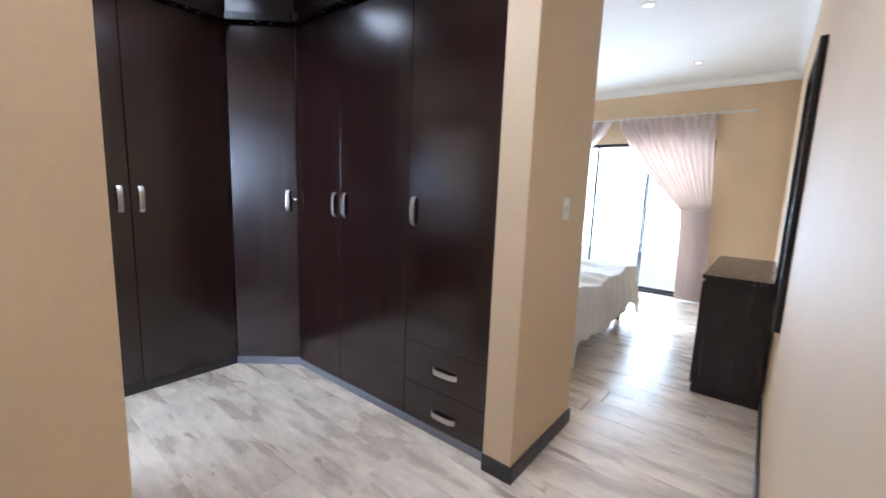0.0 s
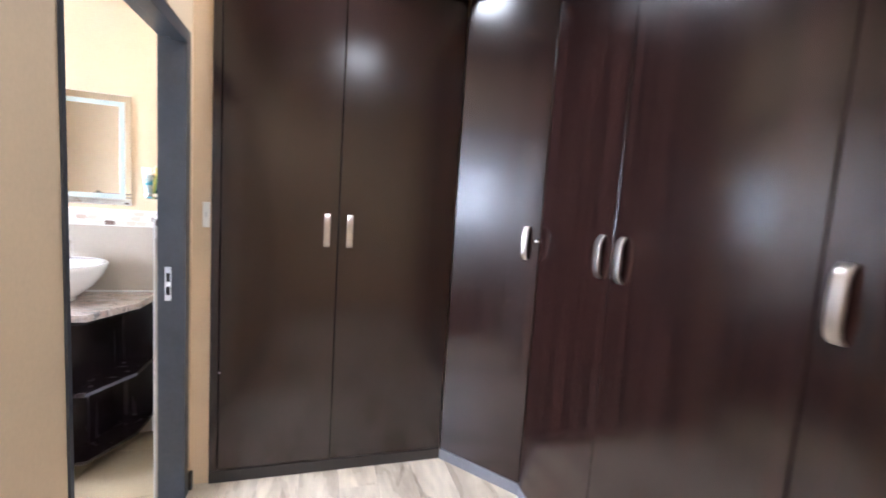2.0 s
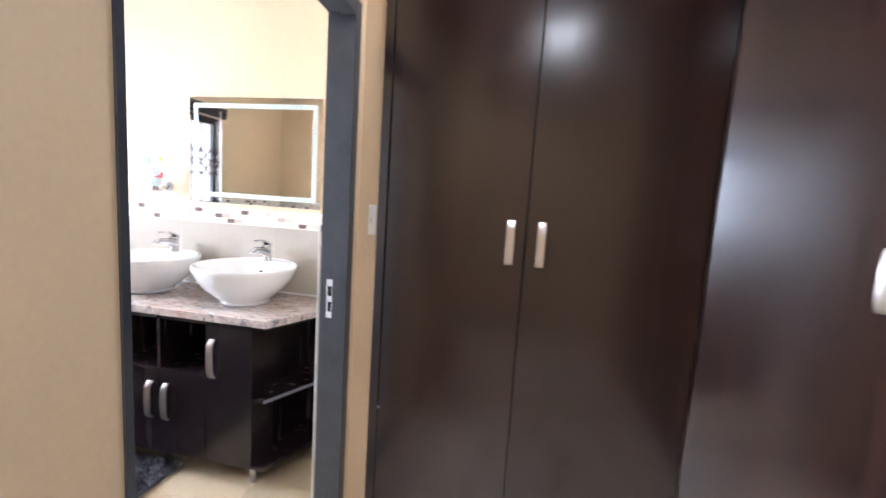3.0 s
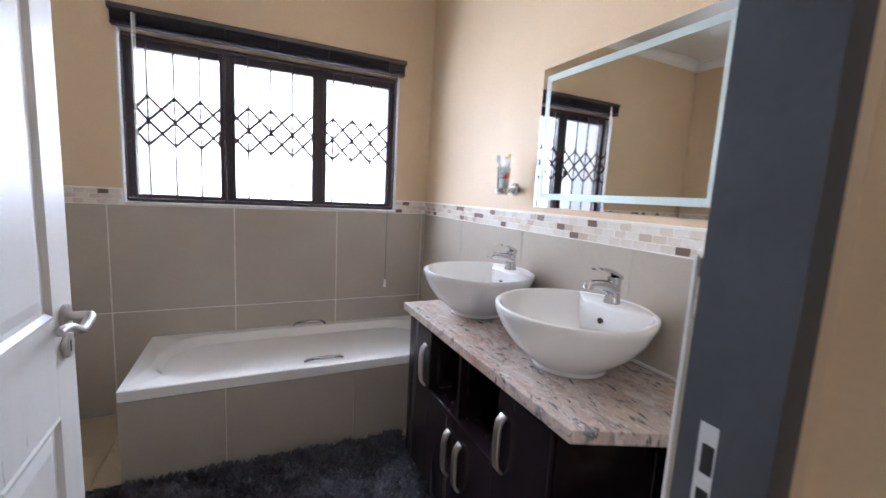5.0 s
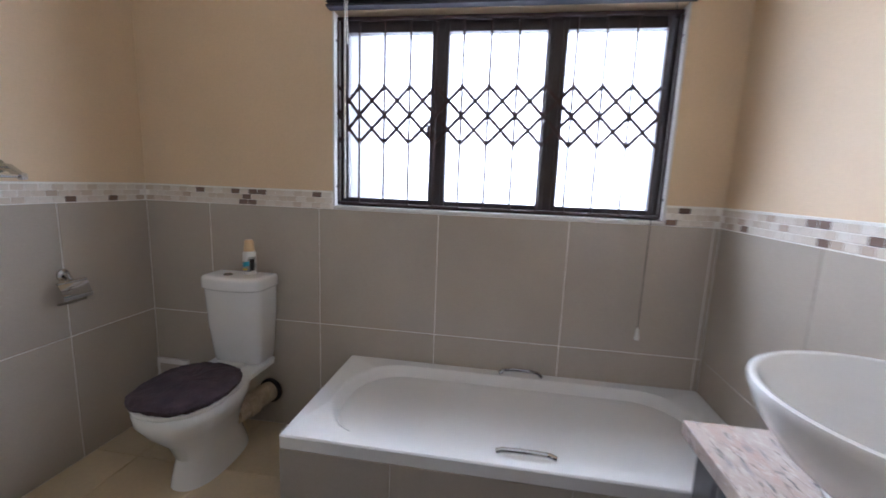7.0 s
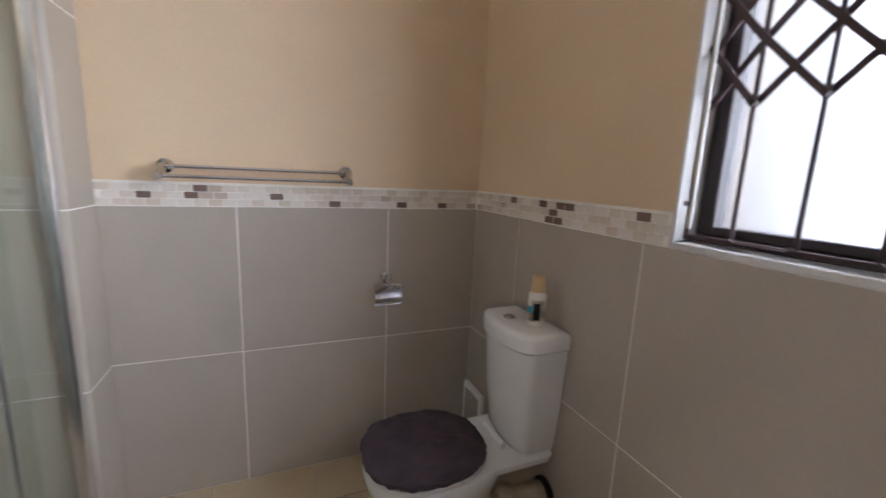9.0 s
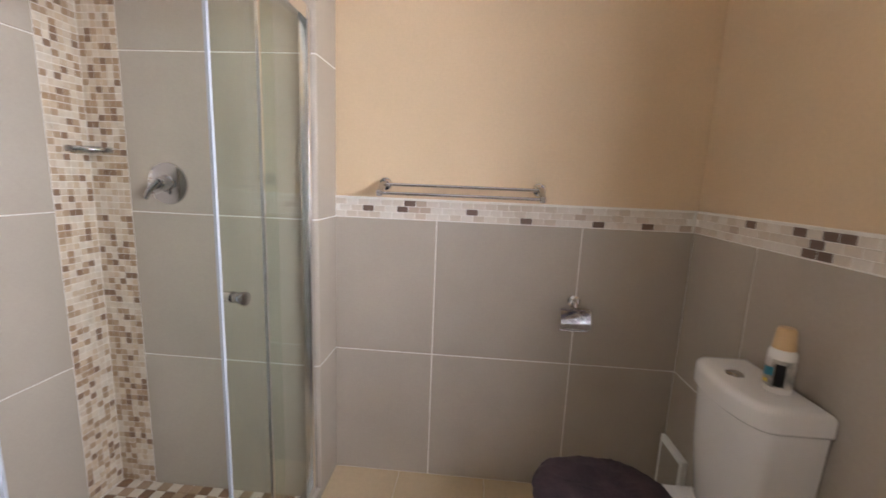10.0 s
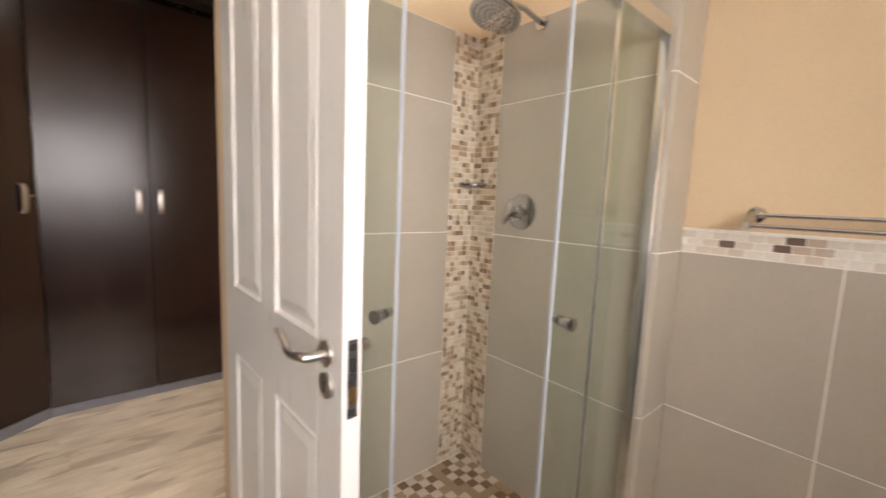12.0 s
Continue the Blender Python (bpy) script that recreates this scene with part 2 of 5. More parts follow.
M_PIPE = mat("rusty_pipe", (0.50, 0.40, 0.28), 0.6, vary=0.25, scale=12)
M_DARK = mat("black_void", (0.01, 0.01, 0.01), 0.7, vary=0.1)
M_RED = mat("red_plastic", (0.6, 0.06, 0.06), 0.4, vary=0.02)
M_TEAL = mat("teal_plastic", (0.05, 0.42, 0.60), 0.35, vary=0.02)
M_YELLOW = mat("yellow_plastic", (0.75, 0.62, 0.08), 0.35, vary=0.02)
M_GREEN = mat("green_plastic", (0.20, 0.60, 0.18), 0.35, vary=0.02)
M_MIRROR = mat("mirror", (0.88, 0.90, 0.89), 0.01, metal=1.0, vary=0.0, bump=0.0)
M_FROST = mat("frosted_mirror_band", (0.62, 0.72, 0.70), 0.35, metal=0.55, vary=0.02, bump=0.0)
M_GLASS = glass("clear_glass", (0.93, 0.97, 0.94))
M_TUMBLER = glass("tumbler_glass", (0.80, 0.85, 0.86))
M_SHGLASS = glass("greenish_shower_glass", (0.955, 0.985, 0.962))
M_SEAL = mat("pale_grey_seal", (0.46, 0.50, 0.56), 0.3, vary=0.03, bump=0.0)
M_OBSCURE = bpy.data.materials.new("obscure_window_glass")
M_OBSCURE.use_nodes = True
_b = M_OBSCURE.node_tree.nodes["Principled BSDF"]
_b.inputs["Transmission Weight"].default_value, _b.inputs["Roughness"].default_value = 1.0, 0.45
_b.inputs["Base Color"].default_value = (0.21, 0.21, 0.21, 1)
M_GLOWSKY = glow("hazy_daylight", (1.0, 0.99, 0.97), 4.0)
M_LAMP = glow("downlight_lens", (1.0, 0.97, 0.92), 3.0)


# ---- building helpers ----
def obj(name, bm, material, parent=None, label="", smooth=False):
    me = bpy.data.meshes.new(name)
    if smooth:
        for f in bm.faces:
            f.smooth = True
        for e in bm.edges:
            e.smooth = e.calc_face_angle(0) < 0.62
    bm.to_mesh(me)
    bm.free()
    me.materials.append(material)
    ob = new(name, me)
    if parent:
        ob.parent = parent
    if label:
        ob["label"] = label
    return ob


def part(name, bm, material, parent, label="", smooth=False):
    return obj(name, bm, material, parent, label, smooth)


def thing(name, label, category, at=(0, 0, 0), turn=0, group="", kind=""):
    ob = new(name)
    ob.empty_display_size = 0.1
    ob.matrix_basis = pose(*at, 0, 0, turn)
    return tagged(ob, label, category, group, kind)


def box(x0, x1, y0, y1, z0, z1, bevel=0.0, bm=None, seg=2):
    own = bmesh.new()
    bmesh.ops.create_cube(own, size=1)
    for v in own.verts:
        v.co = ((x0 + x1) / 2 + v.co.x * (x1 - x0), (y0 + y1) / 2 + v.co.y * (y1 - y0), (z0 + z1) / 2 + v.co.z * (z1 - z0))
    if bevel:
        bmesh.ops.bevel(own, geom=own.edges[:], offset=bevel, segments=seg, affect="EDGES", profile=0.5)
    return join(bm, own)


def join(bm, own, m=None):
    if m is not None:
        bmesh.ops.transform(own, matrix=m, verts=own.verts[:])
    if bm is None:
        return own
    me = bpy.data.meshes.new("tmp")
    own.to_mesh(me)
    own.free()
    bm.from_mesh(me)
    bpy.data.meshes.remove(me)
    return bm


def cyl(p, q, r, r2=None, seg=20, bm=None, bevel=0.0):
    p, q = Vector(p), Vector(q)
    own = bmesh.new()
    bmesh.ops.create_cone(own, cap_ends=True, segments=seg, radius1=r, radius2=r if r2 is None else r2, depth=(q - p).length)
    if bevel:
        ring = [e for e in own.edges if abs(e.verts[0].co.z - e.verts[1].co.z) < 1e-6]
        bmesh.ops.bevel(own, geom=ring, offset=bevel, segments=2, affect="EDGES", profile=0.5)
    m = Matrix.Translation((p + q) / 2) @ (q - p).to_track_quat("Z", "Y").to_matrix().to_4x4()
    return join(bm, own, m)


def tube(points, r, seg=10, bm=None):
    """A round bar along a line of points."""
    own = bmesh.new()
    pts = [Vector(p) for p in points]
    rings = []
    up = Vector((0, 0, 1))
    for i, p in enumerate(pts):
        d = (pts[min(i + 1, len(pts) - 1)] - pts[max(i - 1, 0)]).normalized()
        side = d.cross(up)
        if side.length < 0.05:
            side = d.cross(Vector((0, 1, 0)))
        side.normalize()
        top = side.cross(d)
        rr = r[i] if isinstance(r, (list, tuple)) else r
        rings.append([own.verts.new(p + (side * math.cos(a) + top * math.sin(a)) * rr) for a in [k * 2 * math.pi / seg for k in range(seg)]])
    for a, b in zip(rings, rings[1:]):
        for k in range(seg):
            own.faces.new((a[k], a[(k + 1) % seg], b[(k + 1) % seg], b[k]))
    own.faces.new(rings[0][::-1])
    own.faces.new(rings[-1])
    bmesh.ops.recalc_face_normals(own, faces=own.faces[:])
    return join(bm, own)


def lathe(profile, seg=40, sx=1.0, sy=1.0, bm=None, close=False):
    """Turns (radius, height) pairs round the z axis."""
    own = bmesh.new()
    rings = []
    for r, z in profile:
        rings.append([own.verts.new((r * sx * math.cos(k * 2 * math.pi / seg), r * sy * math.sin(k * 2 * math.pi / seg), z)) for k in range(seg)])
    for a, b in zip(rings, rings[1:]):
        for k in range(seg):
            own.faces.new((a[k], a[(k + 1) % seg], b[(k + 1) % seg], b[k]))
    if profile[0][0] > 1e-4:
        own.faces.new(rings[0][::-1])
    if profile[-1][0] > 1e-4:
        own.faces.new(rings[-1])
    bmesh.ops.remove_doubles(own, verts=own.verts[:], dist=1e-5)
    bmesh.ops.recalc_face_normals(own, faces=own.faces[:])
    return join(bm, own)


def prism(points, z0, z1, bevel=0.0, bm=None):
    """An upright block on a flat outline."""
    own = bmesh.new()
    low = [own.verts.new((x, y, z0)) for x, y in points]
    top = [own.verts.new((x, y, z1)) for x, y in points]
    own.faces.new(low[::-1])
    own.faces.new(top)
    k = len(points)
    for i in range(k):
        own.faces.new((low[i], low[(i + 1) % k], top[(i + 1) % k], top[i]))
    bmesh.ops.recalc_face_normals(own, faces=own.faces[:])
    if bevel:
        bmesh.ops.bevel(own, geom=own.edges[:], offset=bevel, segments=2, affect="EDGES", profile=0.5)
    return join(bm, own)


def loft(sections, seg_close=True, bm=None, caps=True):
    """Skins a row of closed outlines that have the same number of points."""
    own = bmesh.new()
    rings = [[own.verts.new(p) for p in s] for s in sections]
    k = len(rings[0])
    for a, b in zip(rings, rings[1:]):
        for i in range(k):
            own.faces.new((a[i], a[(i + 1) % k], b[(i + 1) % k], b[i]))
    if caps:
        own.faces.new(rings[0][::-1])
        own.faces.new(rings[-1])
    bmesh.ops.recalc_face_normals(own, faces=own.faces[:])
    return join(bm, own)


def structure(name, bm, material, label, category):
    return tagged(obj(name, bm, material), label, category, kind="structure")

# ---- the plan ----
WX, NY, SY, EX = -1.402, 4.010, 1.178, 1.015     # bathroom faces: west, north, south, east
DX = 1.156                                        # dressing side of the bathroom's east wall
STX, STY = 0.099, 1.375                           # the shower's thicker wall
HY = 1.050                                        # hall face of the bathroom's south wall
RY = 0.265                                        # hall and bedroom south wall
PX0, PX1, PY0, PY1 = 2.629, 3.345, 1.205, 1.362   # the pier beside the wardrobe
BX, BY = 7.440, 4.900                             # bedroom east and north faces
DS, DN, DH = 2.512, 3.370, 2.030                  # bathroom door opening
WS, WN, WZ0, WZ1 = 2.235, 3.776, 1.205, 2.112     # bathroom window opening
CB, CD = 2.74, 2.92                               # ceilings: bathroom; bedroom and dressing
SS, SN, SH = 1.02, 4.10, 2.18                     # sliding door opening

# floors
structure("floor_bathroom", box(WX - 0.2, 1.07, SY - 0.1, NY + 0.1, -0.16, -0.012), M_GROUT, "cream ceramic tiled bathroom floor with pale grout", "floor")
structure("floor_bedroom", box(-0.9, BX + 0.2, RY - 0.15, BY + 0.1, -0.18, -0.014), M_GROUT, "whitewashed oak laminate plank floor", "floor")

# walls
bm = box(WX - 0.22, WX, SY - 0.2, WS, -0.15, CD)
box(WX - 0.22, WX, WN, NY + 0.16, -0.15, CD, bm=bm)
box(WX - 0.22, WX, WS, WN, -0.15, WZ0, bm=bm)
box(WX - 0.22, WX, WS, WN, WZ1, CD, bm=bm)
wall_west = structure("wall_west", bm, M_WALL, "cream painted bathroom wall with tiled dado round the window", "wall")
wall_north = structure("wall_north", box(WX, PX1, NY, NY + 0.16, -0.15, CD), M_WALL, "cream painted bathroom wall with tiled dado behind the basins", "wall")
wall_south = structure("wall_south", box(WX, DX, HY, SY, -0.15, CD), M_WALL, "cream painted wall with tiled dado and mosaic border", "wall")
wall_shower = structure("wall_shower", box(STX, EX, SY, STY, -0.15, CD), M_WALL, "thickened shower wall clad in tall taupe tiles", "wall")


def dxat(y):
    """The dressing face of the partition, which is a little out of square."""
    return 1.158 - 0.0207 * (y - 1.06)


bm = prism([(EX, SY), (dxat(SY), SY), (dxat(DS - 0.006), DS - 0.006), (EX, DS - 0.006)], -0.15, CD)
prism([(EX, DN + 0.05), (dxat(DN + 0.05), DN + 0.05), (dxat(NY), NY), (EX, NY)], -0.15, CD, bm=bm)
prism([(EX, DS - 0.006), (dxat(DS), DS - 0.006), (dxat(DN), DN + 0.05), (EX, DN + 0.05)], DH + 0.05, CD, bm=bm)
wall_east = structure("wall_east", bm, M_WALL, "cream painted partition wall with the bathroom doorway", "wall")
# Added filler: its front stands in for the lit side wall of the recess.
structure("wall_lit_recess_filler", box(dxat(3.7) - 0.004, 1.186, 3.466, NY - 0.001, -0.15, CD), M_WALL, "narrow cream filler standing in for the lit wall of a recess", "wall")
wall_hall = structure("wall_hall", box(-0.9, BX, RY - 0.15, RY, -0.15, CD), M_WALL, "cream painted wall along the passage and bedroom", "wall")
structure("wall_hall_end", box(-1.05, -0.9, RY - 0.15, HY + 0.1, -0.15, CD), M_WALL, "plain cream wall at the passage end", "wall")
wall_pier = structure("wall_pier", box(PX0, PX1, PY0, PY1, -0.15, CD), M_WALL, "cream painted pier beside the wardrobe", "wall")
structure("wall_bedroom_west", box(PX1 - 0.1, PX1, PY1, BY, -0.15, CD), M_WALL, "plain cream bedroom wall behind the wardrobes", "wall")
structure("wall_bedroom_north", box(PX1 - 0.1, BX + 0.2, BY, BY + 0.15, -0.15, CD), M_WALL, "plain cream bedroom wall", "wall")
bm = box(BX, BX + 0.22, RY - 0.15, SS, -0.15, CD)
box(BX, BX + 0.22, SN, BY, -0.15, CD, bm=bm)
box(BX, BX + 0.22, SS, SN, SH, CD, bm=bm)
wall_bed_e = structure("wall_bedroom_east", bm, M_WALL, "cream bedroom wall with a wide sliding door", "wall")

# ceilings and coved cornices
structure("ceiling_bathroom", box(WX, EX, SY, NY, CB, CB + 0.1), M_CEIL, "smooth white bathroom ceiling", "ceiling")
bm = box(EX, BX, RY, BY, CD, CD + 0.1)
box(-0.9, EX, RY, HY, CD, CD + 0.1, bm=bm)
structure("ceiling_bedroom", bm, M_CEIL, "smooth white ceiling over bedroom and passage", "ceiling")


def cornice(name, p, q, inward, top, size=0.075):
    """A coved moulding along a wall's head from p to q."""
    p, q, inward = Vector((*p, 0)), Vector((*q, 0)), Vector((*inward, 0))
    prof = [(0, 0), (size, 0), (size, -0.008)] + [(size - (size - 0.01) * math.sin(a), -0.008 - (size - 0.01) * (1 - math.cos(a))) for a in [i * math.pi / 14 for i in range(1, 7)]] + [(0.008, -size), (0, -size)]
    secs = [[e + inward * a + Vector((0, 0, top + b)) for a, b in prof] for e in (p, q)]
    return structure(name, loft(secs), M_CEIL, "white coved plaster cornice", "cornice")


cornice("cornice_bath_west", (WX, SY), (WX, NY), (1, 0), CB)
cornice("cornice_bath_north", (WX, NY), (EX, NY), (0, -1), CB)
cornice("cornice_bath_south", (WX, SY), (STX, SY), (0, 1), CB)
cornice("cornice_bath_east", (EX, STY), (EX, NY), (-1, 0), CB)
cornice("cornice_bath_shower", (STX, STY), (EX, STY), (0, 1), CB)
cornice("cornice_bedroom_east", (BX, RY), (BX, BY), (-1, 0), CD, 0.09)
cornice("cornice_bedroom_south", (-0.9, RY), (BX, RY), (0, 1), CD, 0.09)
cornice("cornice_bedroom_north", (PX1, BY), (BX, BY), (0, -1), CD, 0.09)
cornice("cornice_bedroom_west", (PX1, PY0), (PX1, BY), (1, 0), CD, 0.09)

# skirtings
SK = [("baseboard_hall", RY, RY + 0.014, -0.9, 4.40, 0), ("baseboard_hall_east", RY, RY + 0.014, 5.65, BX, 0)]
for nm, y0, y1, x0, x1, _ in SK:
    structure(nm, box(x0, x1, y0, y1, -0.013, 0.085, 0.004), M_SKIRT, "dark charcoal skirting board", "skirting")
structure("baseboard_pier", box(PX0 - 0.014, PX1 + 0.014, PY0 - 0.014, PY0, -0.013, 0.085, 0.004), M_SKIRT, "dark charcoal skirting board", "skirting")
structure("baseboard_pier_west", box(PX0 - 0.014, PX0, PY0 + 0.001, PY1, -0.013, 0.085, 0.004), M_SKIRT, "dark charcoal skirting board", "skirting")
structure("baseboard_dressing", prism([(dxat(HY), HY), (dxat(HY) + 0.014, HY), (dxat(2.45) + 0.014, 2.48), (dxat(2.45), 2.48)], -0.013, 0.085), M_SKIRT, "dark charcoal skirting board", "skirting")
structure("baseboard_dressing_north", box(dxat(3.4) - 0.002, dxat(3.4) + 0.016, DN + 0.052, 3.45, -0.013, 0.085, 0.004), M_SKIRT, "dark charcoal skirting board", "skirting")
structure("baseboard_bedroom_east", box(BX - 0.014, BX, RY + 0.02, SS, -0.013, 0.085, 0.004), M_SKIRT, "dark charcoal skirting board", "skirting")
structure("threshold", box(EX - 0.01, 1.09, DS - 0.05, DN + 0.05, -0.02, 0.004, 0.002), M_ALU, "metal strip between tiles and laminate", "threshold")

# outside
bm = bmesh.new()
bmesh.ops.create_grid(bm, x_segments=2, y_segments=2, size=400)
g = structure("ground", bm, mat("garden_ground", (0.72, 0.69, 0.63), 0.9, scale=0.5, fine=4), "sunlit paved garden ground outside", "ground")
g.location.z = -0.2
structure("backdrop_bathroom", box(-9.2, -9.0, -6, 12, -0.2, 9), M_GLOWSKY, "bright hazy daylight beyond the window", "backdrop")
structure("backdrop_bedroom", box(14.0, 14.2, -8, 14, -0.2, 9), M_GLOWSKY, "bright hazy daylight beyond the sliding door", "backdrop")
# Unseen slab, added to stop sun and sky leaking in above the ceilings.
structure("roof_light_block", box(WX - 0.5, BX + 0.6, RY - 0.5, BY + 0.5, CD + 0.11, CD + 0.25), M_CEIL, "unseen slab added over the rooms to keep daylight out", "roof")


# ---- dressing area ----
LY = 3.455            # face of the wardrobe at the end
RX = 2.668            # face of the long wardrobe
CA, CBp = Vector((2.357, 3.455)), Vector((2.668, 3.088))   # the corner unit's door
WT = 2.475            # head of the doors


def bow_handle(parent, at, turn, length=0.165):
    """A square bow pull on two posts. Its back lies on the plane x = 0, its front towards -x."""
    h = part("handle", bow(length), M_NICKEL, parent, "brushed nickel bow handle", True)
    h.matrix_basis = pose(*at, 0, 0, turn)
    return h


def bow(length, w=0.029, reach=0.021):
    n = 13
    bm = bmesh.new()
    rings = []
    for i in range(n):
        u = i / (n - 1) * 2 - 1
        x = -reach * (1 - abs(u) ** 6)
        th = 0.006 + 0.003 * (1 - abs(u))
        z = u * length / 2
        rings.append([bm.verts.new((x - th, s * w / 2, z)) for s in (-1, 1)] + [bm.verts.new((min(0, x + th * 0.3), s * w / 2, z * 0.94)) for s in (1, -1)])
    for a, b in zip(rings, rings[1:]):
        for k in range(4):
            bm.faces.new((a[k], a[(k + 1) % 4], b[(k + 1) % 4], b[k]))
    bm.faces.new(rings[0][::-1])
    bm.faces.new(rings[-1])
    bmesh.ops.recalc_face_normals(bm, faces=bm.faces[:])
    bmesh.ops.bevel(bm, geom=[e for e in bm.edges if e.calc_face_angle(0) > 0.6], offset=0.0022, segments=2, affect="EDGES", profile=0.5)
    return bm


def wardrobe_door(parent, width, z0, z1, label=""):
    """A slab door in its own frame: x inward from the face, y from 0 to width."""
    return part("door", box(0.0, 0.018, 0.0017, width - 0.0017, z0, z1, 0.0026), M_WOOD, parent, label)


# end wardrobe, with two doors
w = thing("wardrobe", "dark wenge two-door built-in wardrobe facing the passage", "wardrobe", (CA.x, LY, 0), 90, "built-in wardrobes")
wid = CA.x - 1.190
part("carcass", box(0.02, NY - LY - 0.004, 0, wid, 0.06, 2.80), M_WOODX, w)
part("kick_strip", box(-0.002, 0.02, 0, wid, 0, 0.06, 0.002), M_SKIRT, w, "dark brown kick strip")
gap = CA.x - 1.755
part("filler_strip", box(-0.001, 0.02, wid - 0.035, wid, 0.062, WT, 0.001), M_WOOD, w)
d1 = wardrobe_door(w, gap, 0.064, WT)
d2 = wardrobe_door(w, wid - gap - 0.037, 0.064, WT)
d2.location.y = gap
bow_handle(d1, (0, gap - 0.054, 1.265), 0)
bow_handle(d2, (0, 0.055, 1.265), 0)
part("cornice_rail", box(-0.05, 0.02, 0, wid + 0.01, WT + 0.006, WT + 0.06, 0.006), M_WOODX, w)
part("top_panel", box(-0.012, 0.02, 0, wid, WT + 0.06, 2.915), M_WOOD, w)

# corner unit
dv = CA - CBp
cw = dv.length
ang = math.degrees(math.atan2(dv.y, dv.x)) - 90
w = thing("corner_wardrobe", "narrow dark wenge corner wardrobe unit set at an angle", "wardrobe", (CBp.x, CBp.y, 0), ang, "built-in wardrobes")
part("carcass", prism([(0.02, 0.004), (0.02, cw - 0.004), (0.40, cw * 0.70), (0.55, cw / 2), (0.40, cw * 0.3)], 0.06, 2.80), M_WOODX, w)
part("kick_strip", box(-0.003, 0.018, 0, cw, 0, 0.06, 0.002), M_KICK, w, "grey kick strip")
d = wardrobe_door(w, cw, 0.064, WT)
bow_handle(d, (0, 0.066, 1.27), 0)
part("keyhole", cyl((-0.003, 0.016, 1.285), (0.002, 0.016, 1.285), 0.008, seg=12), M_NICKEL, d)
part("cornice_rail", box(-0.05, 0.02, 0.0, cw, WT + 0.006, WT + 0.06, 0.006), M_WOODX, w)
part("top_panel", box(-0.008, 0.02, 0.002, cw - 0.002, WT + 0.06, 2.915), M_WOOD, w)

# long wardrobe beside the pier
Y0, Y1, G1, G2 = PY1 + 0.002, CBp.y, 2.580, 1.960
w = thing("long_wardrobe", "dark wenge three-door built-in wardrobe with two drawers", "wardrobe", (RX, Y0, 0), 0, "built-in wardrobes")
part("carcass", box(0.02, PX1 - 0.1 - RX - 0.002, 0, Y1 - Y0, 0.06, 2.80), M_WOODX, w)
part("kick_strip", box(-0.003, 0.02, 0, Y1 - Y0, 0, 0.05, 0.002), M_KICK, w, "grey kick strip")
for a, b, z0, hy in ((Y0, G2, 0.523, G2 - 0.047), (G2, G1, 0.054, G1 - 0.055), (G1, Y1, 0.054, G1 + 0.055)):
    d = wardrobe_door(w, b - a, z0, WT)
    d.location.y = a - Y0
    bow_handle(d, (0, hy - a, 1.27), 0)
for z0, z1, hz in ((0.054, 0.272, 0.140), (0.275, 0.520, 0.396)):
    d = part("drawer", box(0.0, 0.018, 0.0017, G2 - Y0 - 0.0017, z0, z1, 0.0018), M_WOOD, w)
    h = part("handle", bow(0.17), M_NICKEL, d, "brushed nickel bow handle", True)
    h.matrix_basis = pose(0, 1.652 - Y0, hz, 90, 0, 0)
part("cornice_rail", box(-0.05, 0.02, 0.0, Y1 - Y0, WT + 0.006, WT + 0.06, 0.006), M_WOODX, w)
part("top_panel", box(-0.012, 0.02, 0, Y1 - Y0, WT + 0.06, 2.915), M_WOOD, w)


def switch_plate(name, label, m, rockers=1, half=0.036):
    s = thing(name, label, "light switch")
    s.matrix_basis = m
    part("plate", box(-0.007, 0, -half, half, -0.058, 0.058, 0.004), M_PLASTIC, s)
    for i in range(rockers):
        z = (i - (rockers - 1) / 2) * 0.03
        part("rocker", box(-0.012, -0.006, -half / 3, half / 3, z - 0.012, z + 0.012, 0.002), M_WHITE, s)
    return s


switch_plate("light_switch", "white plastic light switch on the cream pier", pose(3.05, PY0, 1.32, 0, 0, 90))
switch_plate("light_switch", "narrow white plastic light switch beside the bathroom doorway", pose(1.168, 3.466, 1.31, 0, 0, 90), 1, 0.016)


def downlight(x, y, z, lit=True):
    d = thing("downlight", "small round recessed white ceiling downlight", "downlight", (x, y, z), 0, "ceiling downlights")
    part("ring", lathe([(0.030, -0.004), (0.034, -0.008), (0.045, -0.005), (0.047, 0.0), (0.03, 0.0)], 28), M_ALU, d, "chrome trim ring", True)
    part("lens", cyl((0, 0, -0.005), (0, 0, -0.001), 0.029, seg=24), M_LAMP if lit else M_PLASTIC, d, "lit frosted lens" if lit else "unlit frosted lens")
    return d


for x, y in ((4.725, 1.33), (6.51, 1.20), (4.725, 3.3), (6.51, 3.3)):
    downlight(x, y, CD)
for x, y, z, watts in DOWNLIGHTS:
    downlight(x, y, z, watts > 0)

# ---- bedroom ----
d = thing("dresser", "dark wenge chest of drawers against the cream wall", "dresser", (4.35, RY + 0.012, 0))
DW, DD, DHh = 1.29, 0.415, 0.875
part("body", box(0.0, DW, 0.0, DD - 0.02, 0.06, DHh - 0.03, 0.002), M_WOODX, d)
part("plinth", box(0.0, DW, 0.0, DD - 0.012, 0.0, 0.058, 0.002), M_WOODX, d)
part("top", box(-0.006, DW + 0.006, 0.0, DD, DHh - 0.028, DHh, 0.003), M_WOODX, d)
